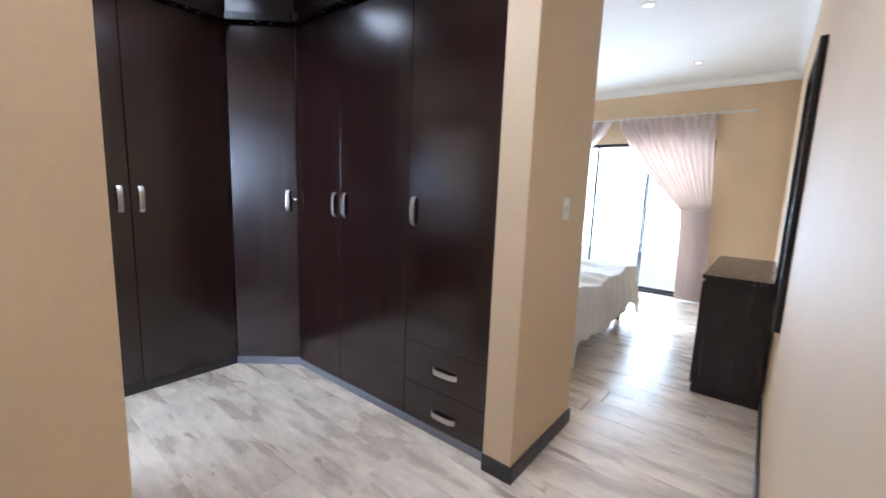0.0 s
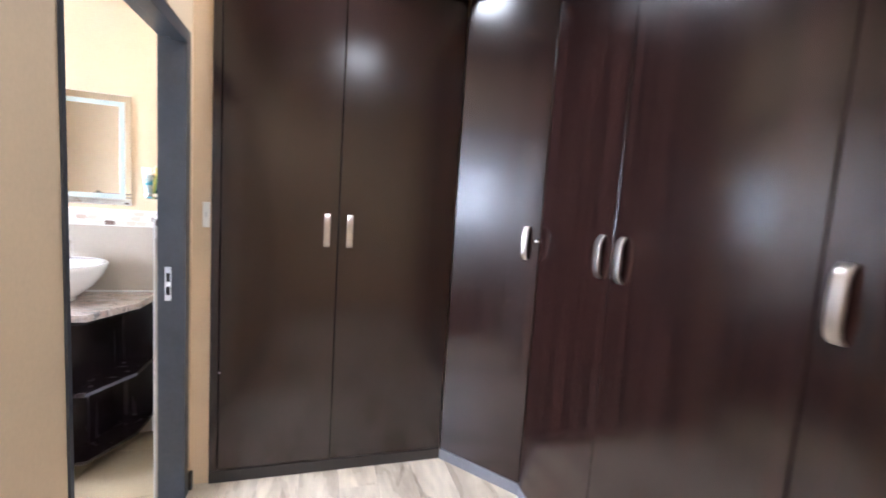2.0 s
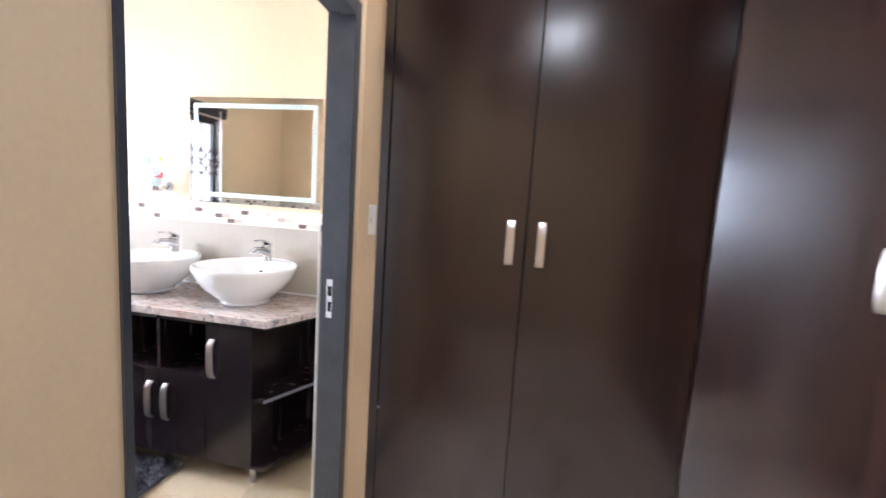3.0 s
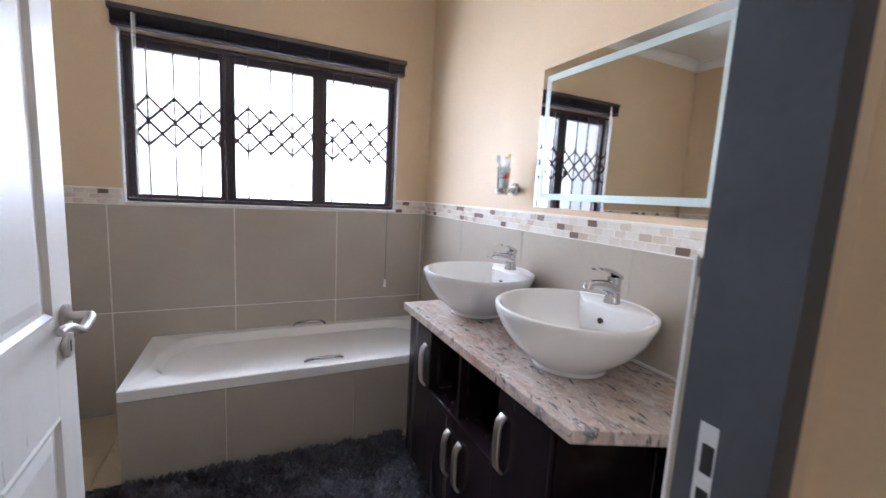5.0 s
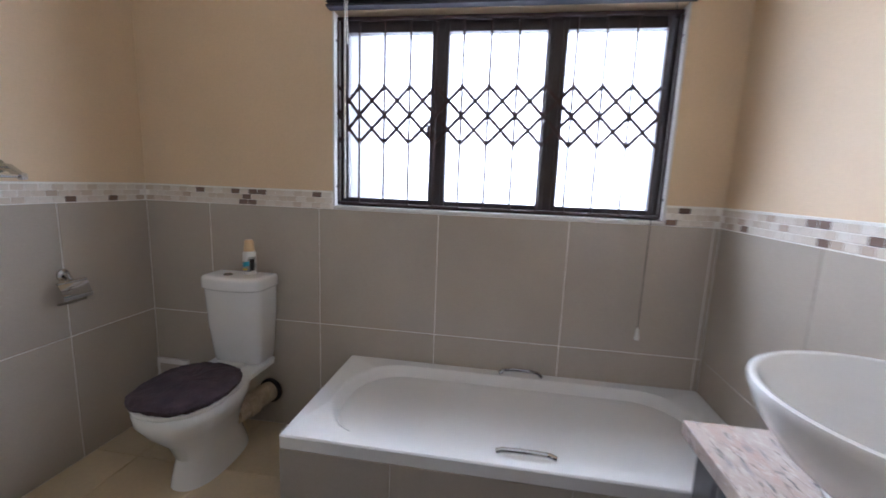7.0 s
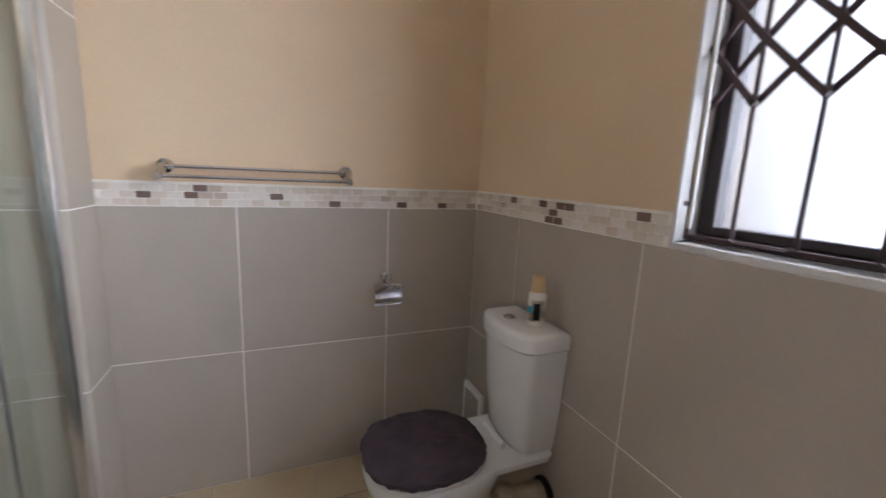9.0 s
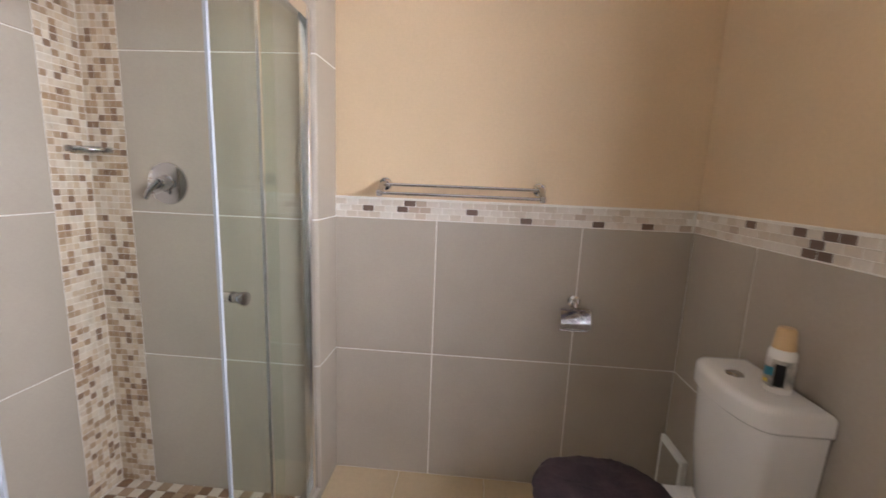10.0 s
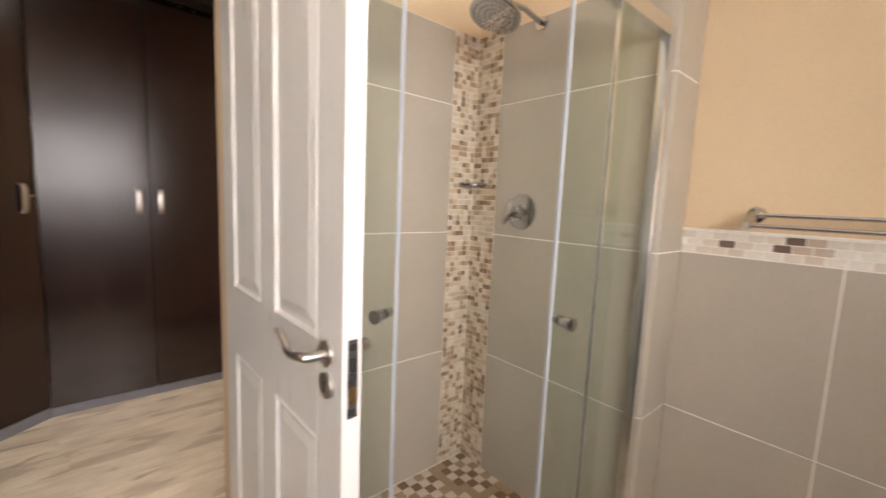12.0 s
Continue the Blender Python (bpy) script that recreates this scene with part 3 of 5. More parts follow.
for i in range(2):
    for j in range(3):
        part("drawer", box(0.012 + i * 0.610, 0.618 + i * 0.610, DD - 0.019, DD - 0.001, 0.07 + j * 0.252, 0.317 + j * 0.252, 0.002), M_WOODX, d)

m = thing("wall_mirror", "tall dark-framed mirror hanging on the cream wall", "mirror", (3.62, RY + 0.002, 0.74))
MW, MH = 0.85, 1.42
part("backing", box(0, MW, 0, 0.012, 0, MH), M_DARK, m)
part("glass", box(0.04, MW - 0.04, 0.0125, 0.0155, 0.04, MH - 0.04), M_MIRROR, m, "silvered glass")
for a, b, c, d in ((0, MW, 0, 0.045), (0, MW, MH - 0.045, MH), (0, 0.045, 0.045, MH - 0.045), (MW - 0.045, MW, 0.045, MH - 0.045)):
    part("frame", box(a, b, 0.012, 0.030, c, d, 0.004), M_WOODX, m, "dark wooden frame")

# sliding door
sd = thing("window_2", "wide aluminium sliding door standing in bright daylight", "sliding door", (BX + 0.06, SS, 0), 0, "", "structure")
SW = SN - SS
for a, b, c, d in ((0, SW, 0, 0.03), (0, SW, SH - 0.05, SH), (0, 0.05, 0.03, SH - 0.05), (SW - 0.05, SW, 0.03, SH - 0.05)):
    part("window_frame", box(0, 0.09, a + 0.001, b - 0.001, c, d - 0.001, 0.003), M_BRONZE, sd)
for i in range(4):
    a, b = 0.05 + i * (SW - 0.1) / 4, 0.05 + (i + 1) * (SW - 0.1) / 4
    x = 0.02 if i % 2 else 0.055
    lf = part("leaf", box(x, x + 0.028, a, a + 0.022, 0.03, SH - 0.05, 0.002), M_BRONZE, sd)
    part("stile", box(x, x + 0.028, b - 0.022, b, 0.03, SH - 0.05, 0.002), M_BRONZE, lf)
    part("rail", box(x, x + 0.028, a + 0.022, b - 0.022, 0.03, 0.07, 0.002), M_BRONZE, lf)
    part("pane", box(x + 0.011, x + 0.017, a + 0.02, b - 0.02, 0.06, SH - 0.09), M_GLASS, lf).visible_shadow = False


def curtain(name, y_top0, y_top1, y_tie0, y_tie1, y_bot0, y_bot1, seed, ztop=2.48, ztie=1.26, zbot=0.02):
    """A pleated curtain, gathered at ztie."""
    rows, cols = 44, 150
    verts, faces = [], []
    for j in range(rows + 1):
        z = ztop + (zbot - ztop) * j / rows
        if z > ztie:
            u = (ztop - z) / (ztop - ztie)
            s = u ** 1.35
            a, b = y_top0 + (y_tie0 - y_top0) * s, y_top1 + (y_tie1 - y_top1) * s
        else:
            s = ((ztie - z) / (ztie - zbot)) ** 0.6
            a, b = y_tie0 + (y_bot0 - y_tie0) * s, y_tie1 + (y_bot1 - y_tie1) * s
        for i in range(cols + 1):
            v = i / cols
            fold = math.sin(v * 2 * math.pi * 13 + seed + 0.6 * math.sin(z * 2 + v * 5)) * (0.042 if z < ztop - 0.12 else 0.026) + 0.03 * noise.noise(Vector((v * 9, z * 1.3, seed)))
            verts.append((fold + 0.05, a + (b - a) * v, z))
    for j in range(rows):
        for i in range(cols):
            k = j * (cols + 1) + i
            faces.append((k, k + 1, k + cols + 2, k + cols + 1))
    me = bpy.data.meshes.new(name)
    me.from_pydata(verts, [], faces)
    bm = bmesh.new()
    bm.from_mesh(me)
    bpy.data.meshes.remove(me)
    bmesh.ops.solidify(bm, geom=bm.faces[:], thickness=0.003)
    return bm


CX = BX - 0.16
cu = thing("curtain", "silvery peach pleated curtain tied back beside the sliding door", "curtain", (CX, 0, 0), 0, "curtains")
part("cloth", curtain("c", 2.24, 1.04, 1.33, 0.98, 1.28, 0.92, 1.0), M_CURTAIN, cu, "", True)
for i in range(11):
    y = 1.07 + i * 0.114
    part("tab", box(0.015, 0.030, y - 0.014, y + 0.014, 2.42, 2.51, 0.005), M_CURTAIN, cu)
part("tieback", tube([(0.0, 0.97, 1.28), (-0.0, 1.13, 1.25), (0.03, 1.34, 1.26), (0.1, 1.24, 1.28), (0.11, 1.03, 1.29)], 0.014, 10), M_CURTAIN, cu, "", True)
cu2 = thing("curtain", "silvery peach pleated curtain hanging at the sliding door", "curtain", (CX, 0, 0), 0, "curtains")
part("cloth", curtain("c", 2.34, 4.20, 3.75, 4.15, 3.9, 4.25, 2.3), M_CURTAIN, cu2, "", True)
cr = thing("curtain_rail", "white curtain rail above the sliding door", "curtain rail", (CX, 0, 2.495))
part("rail", box(0.035, 0.055, 0.64, 4.5, -0.012, 0.012, 0.003), M_WHITE, cr)
for y in (0.66, 2.6, 4.35):
    part("bracket", box(0.055, BX - CX, y - 0.01, y + 0.01, -0.008, 0.008), M_WHITE, cr)

# bed
bd = thing("bed", "double bed with rumpled white duvet on a tan base", "bed", (3.95, 1.47, 0))
part("base", box(0.08, 1.92, 0.05, 1.95, 0.09, 0.33, 0.02), M_BEDBASE, bd, "tan upholstered base")
for x in (0.16, 1.84):
    for y in (0.12, 1.88):
        part("foot", cyl((x, y, 0), (x, y, 0.09), 0.025, 0.03, 14), M_DARK, bd)
part("mattress", box(0.06, 1.94, 0.03, 1.97, 0.33, 0.54, 0.04, seg=3), M_LINEN, bd)
bm = bmesh.new()
bmesh.ops.create_grid(bm, x_segments=90, y_segments=90, size=1)
for v in bm.verts:
    x, y = (v.co.x + 1) * 1.22 - 0.21, (v.co.y + 1) * 1.12 - 0.22
    ex, ey = max(0, -x + 0.03, x - 1.97), max(0, -y + 0.0, y - 2.0)
    drop = min(ex + ey, 0.46)
    z = 0.63 + 0.07 * noise.noise(Vector((x * 2.2, y * 2.2, 0))) + 0.02 * noise.noise(Vector((x * 7, y * 7, 3))) + 0.035 * abs(noise.noise(Vector((x * 4, y * 3, 7))))
    z -= drop * 1.75
    hem = 0.07 * noise.noise(Vector((x * 1.3, y * 1.3, 9)))
    k = 0.30
    v.co = (min(max(x, 0.03 - ex * k), 1.97 + ex * k) if ex else x, (y if not ey else (0.0 - ey * k if y < 1 else 2.0 + ey * k)) + 0.02 * noise.noise(Vector((x * 9, z * 5, 1))), max(z, 0.09 + hem))
    if ex:
        v.co.x = (0.03 - ex * k) if x < 1 else (1.97 + ex * k)
bmesh.ops.solidify(bm, geom=bm.faces[:], thickness=0.012)
du = thing("duvet", "rumpled white duvet hanging over the bed", "duvet", (3.95, 1.47, 0))
part("cover", bm, M_LINEN, du, "", True)


# a small stop on the end wardrobe's door
bp = thing("door_bumper", "tiny grey stop stuck on the dark wardrobe door", "door stop", (1.232, LY - 0.001, 0.56))
part("pad", lathe([(0.0, 0.005), (0.004, 0.004), (0.0055, 0.0)], 14), M_KICK, bp, "", True).matrix_basis = pose(0, 0, 0, 90)


# ---- bathroom ----
# window
win = thing("window_1", "dark bronze three-pane window with obscure glass", "window", (WX - 0.075, WS, WZ0), 0, "", "structure")
W, H = WN - WS, WZ1 - WZ0
FR = 0.032
for a, b, c, d in ((0, W, 0, FR), (0, W, H - FR, H), (0, FR, FR, H - FR), (W - FR, W, FR, H - FR)):
    part("window_frame", box(-0.055, 0, a + 0.001, b - 0.001, c + 0.001, d - 0.001, 0.003), M_BRONZE, win)
CUT = (0.0, 0.326 * W, 0.671 * W, W)
for y in CUT[1:3]:
    part("mullion", box(-0.052, 0.004, y - 0.019, y + 0.019, FR, H - FR, 0.003), M_BRONZE, win)
for i in range(3):
    a = CUT[i] + (FR if i == 0 else 0.019)
    b = CUT[i + 1] - (FR if i == 2 else 0.019)
    sash = part("sash", box(-0.045, 0.010, a, a + 0.022, FR, H - FR, 0.003), M_BRONZE, win)
    part("sash_stile", box(-0.045, 0.010, b - 0.022, b, FR, H - FR, 0.003), M_BRONZE, sash)
    part("sash_rail", box(-0.045, 0.010, a + 0.022, b - 0.022, FR, FR + 0.022, 0.003), M_BRONZE, sash)
    part("sash_rail", box(-0.045, 0.010, a + 0.022, b - 0.022, H - FR - 0.042, H - FR, 0.003), M_BRONZE, sash)
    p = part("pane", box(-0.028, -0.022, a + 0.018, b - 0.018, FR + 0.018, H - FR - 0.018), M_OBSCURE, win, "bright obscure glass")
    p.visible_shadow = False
part("window_sill", box(-0.005, 0.083, 0.002, W - 0.002, -0.006, 0.012, 0.004), M_WHITE, win, "white painted sill")
for y0, y1 in ((0.0005, 0.010), (W - 0.010, W - 0.0005)):
    part("reveal_trim", box(0.0, 0.079, y0, y1, 0.012, H - 0.002, 0.002), M_WHITE, win)

# sliding burglar grille: uprights and a band of scissor links
gr = thing("window_grille", "dark maroon steel trellis burglar bars inside the window", "burglar bars", (WX - 0.035, WS, WZ0))
for z in (0.018, H - 0.03):
    part("track", box(-0.008, 0.008, 0.012, W - 0.012, z, z + 0.014, 0.002), M_GRILLE, gr)
PITCH, FIRST = 0.1235, 0.120
ENDS = [0.014] + [FIRST + k * PITCH for k in range(12)] + [W - 0.014]
for i, y in enumerate(ENDS):
    part("bar", cyl((0, y, 0.024), (0, y, H - 0.034), 0.0055, seg=8), M_GRILLE, gr)
for i in range(1, 12, 2):
    for z in (0.026, H - 0.036):
        part("hoop", tube([(0.010, ENDS[i], z + (0.010 if z < 0.1 else -0.010)), (0.010, ENDS[i] + 0.012, z), (0.010, ENDS[i + 1] - 0.012, z), (0.010, ENDS[i + 1], z + (0.010 if z < 0.1 else -0.010))], 0.004, 8), M_GRILLE, gr)
ZB, ZS = 0.327, 0.130
for y0, y1 in zip(ENDS[:-2], ENDS[1:-1]):
    for k in range(2):
        step = y1 - y0
        L = math.hypot(step, ZS)
        for sgn, off in ((1, -0.0085), (-1, 0.0085)):
            o = part("link", box(-0.0018, 0.0018, -0.0075, 0.0075, -L / 2 - 0.006, L / 2 + 0.006), M_GRILLE, gr)
            o.matrix_basis = pose(off, y0 + step / 2, ZB + k * ZS + ZS / 2, math.degrees(math.atan2(step, ZS)) * -sgn, 0, 0)
for y in ENDS[1:-1]:
    for k in (0, 1, 2):
        part("rivet", cyl((-0.011, y, ZB + k * ZS), (0.011, y, ZB + k * ZS), 0.007, seg=8), M_GRILLE, gr)
for z in (0.10, 0.78):
    part("hook", box(-0.004, 0.022, W - 0.012, W - 0.003, z, z + 0.012, 0.002), M_GRILLE, gr)
    part("hook", box(-0.004, 0.022, 0.003, 0.012, z, z + 0.012, 0.002), M_GRILLE, gr)
part("latch", box(-0.014, 0.02, W * 0.300 - 0.006, W * 0.300 + 0.006, 0.35, 0.41, 0.003), M_GRILLE, gr)

# venetian blind, drawn up
bl = thing("venetian_blind", "dark navy venetian blind drawn up above the window", "blind", (WX, WS - 0.02, WZ1 + 0.008))
BW = W + 0.05
part("head_rail", box(0.004, 0.05, 0, BW, 0.062, 0.09, 0.003), mat("blind_rail_brown", (0.07, 0.055, 0.05), 0.35), bl, "grey-brown head rail")
for i in range(9):
    sl = part("slat", box(0.004, 0.052, 0.012, BW - 0.012, 0.0, 0.003, 0.001), M_BLIND, bl)
    sl.matrix_basis = pose(0.002 * (i % 3), 0, 0.010 + i * 0.0055, 0.16 * math.sin(i * 2.3) - 0.05 * (8 - i) / 8, 0, 0)
part("wand", tube([(0.056, 0.105, 0.055), (0.060, 0.105, -0.3), (0.060, 0.107, -0.86)], 0.0045, 8), M_PLASTIC, bl, "clear white tilt wand", True)
part("bottom_rail", box(0.003, 0.053, 0.01, BW - 0.01, -0.010, 0.002, 0.003), M_BLIND, bl)
for y in (0.12, BW * 0.33, BW * 0.5, BW * 0.68, BW - 0.12):
    part("ladder_tape", box(0.053, 0.055, y - 0.004, y + 0.004, -0.01, 0.062), M_SKIRT, bl)
CY = BW - 0.105
part("cord", tube([(0.054, CY, 0.06), (0.056, CY, -0.4), (0.058, CY - 0.002, -1.39)], 0.0016, 6), M_BLIND, bl)
part("tilt_cord", tube([(0.055, 0.115, 0.05), (0.057, 0.115, -0.05), (0.057, 0.116, -0.17)], 0.0022, 6), M_PLASTIC, bl, "white tilt cord")
part("cord_pull", lathe([(0.003, 0.05), (0.006, 0.03), (0.011, 0.0), (0.009, -0.006)], 14), M_PLASTIC, bl, "white cord pull", True).location = (0.058, CY - 0.002, -1.43)

# bath
BYS, BXE, BZ = 2.335, -0.70, 0.445
bt = thing("bathtub", "white enamel bathtub built into a tiled surround", "bathtub", (WX, BYS, 0))
bl_, bw_ = NY - BYS - 0.004, BXE - WX - 0.002


def rounded(cx, cy, hx, hy, r, z, n=8, fr=(1, 1, 1, 1)):
    pts = []
    for q, (sx, sy) in enumerate(((1, 1), (-1, 1), (-1, -1), (1, -1))):
        rr = min(r * fr[q], hx, hy)
        for i in range(n + 1):
            a = math.pi / 2 * (q + i / n)
            pts.append((cx + sx * (hx - rr) + rr * math.cos(a), cy + sy * (hy - rr) + rr * math.sin(a), z))
    return pts


cx, cy = bw_ / 2, bl_ / 2
secs = [rounded(cx, cy, bw_ / 2, bl_ / 2, 0.012, BZ - 0.05), rounded(cx, cy, bw_ / 2, bl_ / 2, 0.012, BZ - 0.005),
        rounded(cx, cy, bw_ / 2 - 0.005, bl_ / 2 - 0.005, 0.012, BZ),
        rounded(cx, cy, bw_ / 2 - 0.060, bl_ / 2 - 0.080, 0.23, BZ - 0.001), rounded(cx, cy, bw_ / 2 - 0.072, bl_ / 2 - 0.098, 0.23, BZ - 0.016),
        rounded(cx, cy, bw_ / 2 - 0.095, bl_ / 2 - 0.17, 0.21, BZ - 0.16), rounded(cx, cy, bw_ / 2 - 0.135, bl_ / 2 - 0.26, 0.15, BZ - 0.33),
        rounded(cx, cy, bw_ / 2 - 0.19, bl_ / 2 - 0.32, 0.10, BZ - 0.37)]
part("tub", loft(secs), M_BATH, bt, "", True)
for x, tilt in ((0.045, 0), (bw_ - 0.066, 0)):
    rise = 0.024 if x < 0.1 else 0.010
    g = part("grab_handle", tube([(x, cy + 0.03 + u, BZ + 0.004 + rise * math.sin(math.pi * i / 10) ** 0.22) for i, u in enumerate([(-0.1 + 0.02 * k) for k in range(11)])], 0.0095, 10), M_CHROME, bt, "chrome grab handle", True)
part("drain", cyl((cx, bl_ - 0.5, BZ - 0.372), (cx, bl_ - 0.5, BZ - 0.366), 0.03, seg=20), M_CHROME, bt)
sur = thing("bath_surround", "taupe tiled panel boxing in the bathtub", "bath panel", (0, 0, 0))
part("core", box(BXE - 0.02, BXE - 0.0085, BYS + 0.012, NY - 0.003, 0.0, BZ - 0.052), M_GROUT, sur)
part("core_end", box(WX + 0.012, BXE - 0.02, BYS + 0.0095, BYS + 0.02, 0.0, BZ - 0.052), M_GROUT, sur)
JY = (BYS + 0.002, 2.745, 3.35, NY - 0.012)
for a, b in zip(JY, JY[1:]):
    part("tile", box(BXE - 0.009, BXE - 0.001, a + 0.0015, b - 0.0015, 0.002, BZ - 0.053, 0.001), M_TILE, sur)
part("tile", box(WX + 0.012, BXE - 0.0105, BYS + 0.002, BYS + 0.0095, 0.002, BZ - 0.053, 0.001), M_TILE, sur)

# toilet
TY = 1.772
to = thing("toilet", "white ceramic close-coupled toilet with plush seat cover", "toilet", (WX + 0.010, TY, 0))


def ring(cx, rx, ry, z, n=32, sq=2.4, back=None):
    pts = []
    for i in range(n):
        a = 2 * math.pi * i / n
        c, s = math.cos(a), math.sin(a)
        e = 2 / sq
        x, y = cx + rx * math.copysign(abs(c) ** e, c), ry * math.copysign(abs(s) ** e, s)
        pts.append((x, y, z))
    return pts


part("pan", loft([ring(0.33, 0.21, 0.105, 0.0), ring(0.33, 0.205, 0.10, 0.03), ring(0.335, 0.175, 0.088, 0.12), ring(0.36, 0.185, 0.105, 0.20), ring(0.40, 0.215, 0.150, 0.28),
                  ring(0.41, 0.245, 0.178, 0.345), ring(0.41, 0.25, 0.183, 0.385), ring(0.41, 0.245, 0.178, 0.395)]), M_CERAMIC, to, "", True)
part("shelf", loft([rounded(0.150, 0, 0.120, 0.09, 0.04, 0.335), rounded(0.150, 0, 0.140, 0.145, 0.03, 0.372), rounded(0.150, 0, 0.142, 0.150, 0.03, 0.396)]), M_CERAMIC, to, "", True)


def bowed(hw, side, bulge, z, inset=0.0):
    """A cistern's outline: flat back, short straight sides and a bowed front."""
    hw, x0 = hw - inset, 0.004 + inset
    front = []
    for k in range(17):
        a = math.pi * (k / 16 - 0.5)
        front.append((side + (bulge - inset) * abs(math.cos(a)) ** 0.85, hw * math.copysign(abs(math.sin(a)) ** 0.9, math.sin(a)), z))
    return [(x0, -hw, z)] + front + [(x0, hw, z)]


cs = part("cistern", loft([bowed(0.122, 0.095, 0.050, 0.398), bowed(0.130, 0.108, 0.055, 0.43), bowed(0.146, 0.118, 0.062, 0.60), bowed(0.155, 0.124, 0.066, 0.789)]), M_CERAMIC, to, "", True)
lid = part("cistern_lid", loft([bowed(0.158, 0.126, 0.069, 0.792), bowed(0.163, 0.130, 0.072, 0.798), bowed(0.163, 0.130, 0.072, 0.840), bowed(0.163, 0.130, 0.072, 0.850, 0.004), bowed(0.163, 0.130, 0.072, 0.8565, 0.014), bowed(0.163, 0.130, 0.072, 0.858, 0.030)]), M_CERAMIC, to, "", True)
part("flush_button", lathe([(0.0, 0.008), (0.016, 0.008), (0.022, 0.004), (0.023, 0)], 20), M_CHROME, lid, "chrome flush button", True).location = (0.125, -0.03, 0.857)
part("seat", loft([ring(0.452, 0.200, 0.178, 0.397), ring(0.452, 0.204, 0.182, 0.405), ring(0.452, 0.204, 0.182, 0.413), ring(0.452, 0.198, 0.176, 0.418)]), M_PLASTIC, to, "", True)
cover = loft([ring(0.452, 0.200, 0.180, 0.420), ring(0.452, 0.212, 0.192, 0.428), ring(0.452, 0.212, 0.192, 0.442), ring(0.452, 0.192, 0.172, 0.456), ring(0.440, 0.115, 0.09, 0.463), ring(0.440, 0.02, 0.02, 0.465)])
bmesh.ops.subdivide_edges(cover, edges=cover.edges[:], cuts=3, use_grid_fill=True)
for v in cover.verts:
    v.co += Vector((0, 0, 1)) * noise.noise(v.co * 22) * 0.007 + Vector((noise.noise(v.co * 60), noise.noise(v.co * 60 + Vector((5, 5, 5))), noise.noise(v.co * 75))) * 0.006
part("seat_cover", cover, M_FLUFF, to, "dark plum plush lid cover", True)
part("hinge", cyl((0.175, -0.07, 0.415), (0.175, 0.07, 0.415), 0.011, seg=14), M_PLASTIC, to)
wp = thing("waste_pipe", "stained plastic waste pipe between toilet and wall", "pipe", (WX + 0.009, TY + 0.06, 0))
part("pipe", tube([(0.25, 0.0, 0.19), (0.15, 0.02, 0.195), (0.002, 0.05, 0.20)], 0.052, 20), M_PIPE, wp, "", True)
part("collar", cyl((0.0, 0.05, 0.20), (0.02, 0.047, 0.20), 0.066, seg=24, bevel=0.004), M_DARK, wp, "dark sealing collar", True)
part("coupling", cyl((0.13, 0.024, 0.195), (0.19, 0.012, 0.192), 0.06, seg=24, bevel=0.006), M_PIPE, wp, "", True)
bx = thing("access_panel", "small white plastic access cover standing by the wall", "access panel", (WX + 0.012, SY + 0.020, 0.0))
part("cover", box(0.0, 0.022, 0.0, 0.190, 0.0, 0.318, 0.005), M_PLASTIC, bx)
part("inset", box(0.0215, 0.024, 0.022, 0.168, 0.03, 0.292, 0.001), M_TILE, bx, "greyish inset panel")

# air freshener
af = thing("air_freshener", "air freshener spray can with cream cap and label", "spray can", (WX + 0.080, TY + 0.052, 0.8585))
part("can", lathe([(0.029, 0.0), (0.031, 0.004), (0.031, 0.105), (0.026, 0.115), (0.024, 0.118)], 28), M_PLASTIC, af, "white metal can", True)
part("label_band", lathe([(0.0314, 0.015), (0.0314, 0.09)], 28), M_LABEL, af, "blurred blue and white printed label", True)


def patch(r, z0, z1, a0, a1, slope):
    """A printed patch on a round can, from angle a0 to a1."""
    bm = bmesh.new()
    n = 12
    low = [bm.verts.new((r * math.cos(a), r * math.sin(a), z0 + slope * k / n)) for k, a in enumerate([radians(a0 + (a1 - a0) * k / n) for k in range(n + 1)])]
    top = [bm.verts.new((v.co.x, v.co.y, z1 + slope * k / n)) for k, v in enumerate(low)]
    for k in range(n):
        bm.faces.new((low[k], low[k + 1], top[k + 1], top[k]))
    bmesh.ops.solidify(bm, geom=bm.faces[:], thickness=-0.0002)
    return bm


part("print", patch(0.0318, 0.064, 0.088, -80, 20, 0.004), M_PLASTIC, af, "white printed panel")
part("print", patch(0.0318, 0.032, 0.055, -70, 30, 0.014), M_TEAL, af, "teal printed swoosh")
part("print", patch(0.0318, 0.020, 0.080, 35, 75, 0.0), M_DARK, af, "dark printed panel")
part("print", patch(0.0319, 0.018, 0.028, -60, 10, 0.006), M_YELLOW, af, "yellow printed flowers")
part("cap", lathe([(0.0, 0.172), (0.017, 0.172), (0.0215, 0.166), (0.026, 0.119), (0.026, 0.116)], 28), M_CREAMP, af, "cream plastic cap", True)

# vanity
VY = 3.535
va = thing("vanity_unit", "dark wenge double vanity cabinet with open shelves", "vanity", (0, 0, 0))
VX = (-0.395, -0.150, 0.105, 0.360, 0.600)
VZ0, VZ1 = 0.105, 0.795
VB = NY - 0.012
part("base", box(VX[0], VX[4], VY + 0.018, VB, VZ0, VZ0 + 0.018), M_WOODX, va)
part("back", box(VX[0], VX[4], VB - 0.016, VB, VZ0 + 0.018, VZ1), M_WOODX, va)
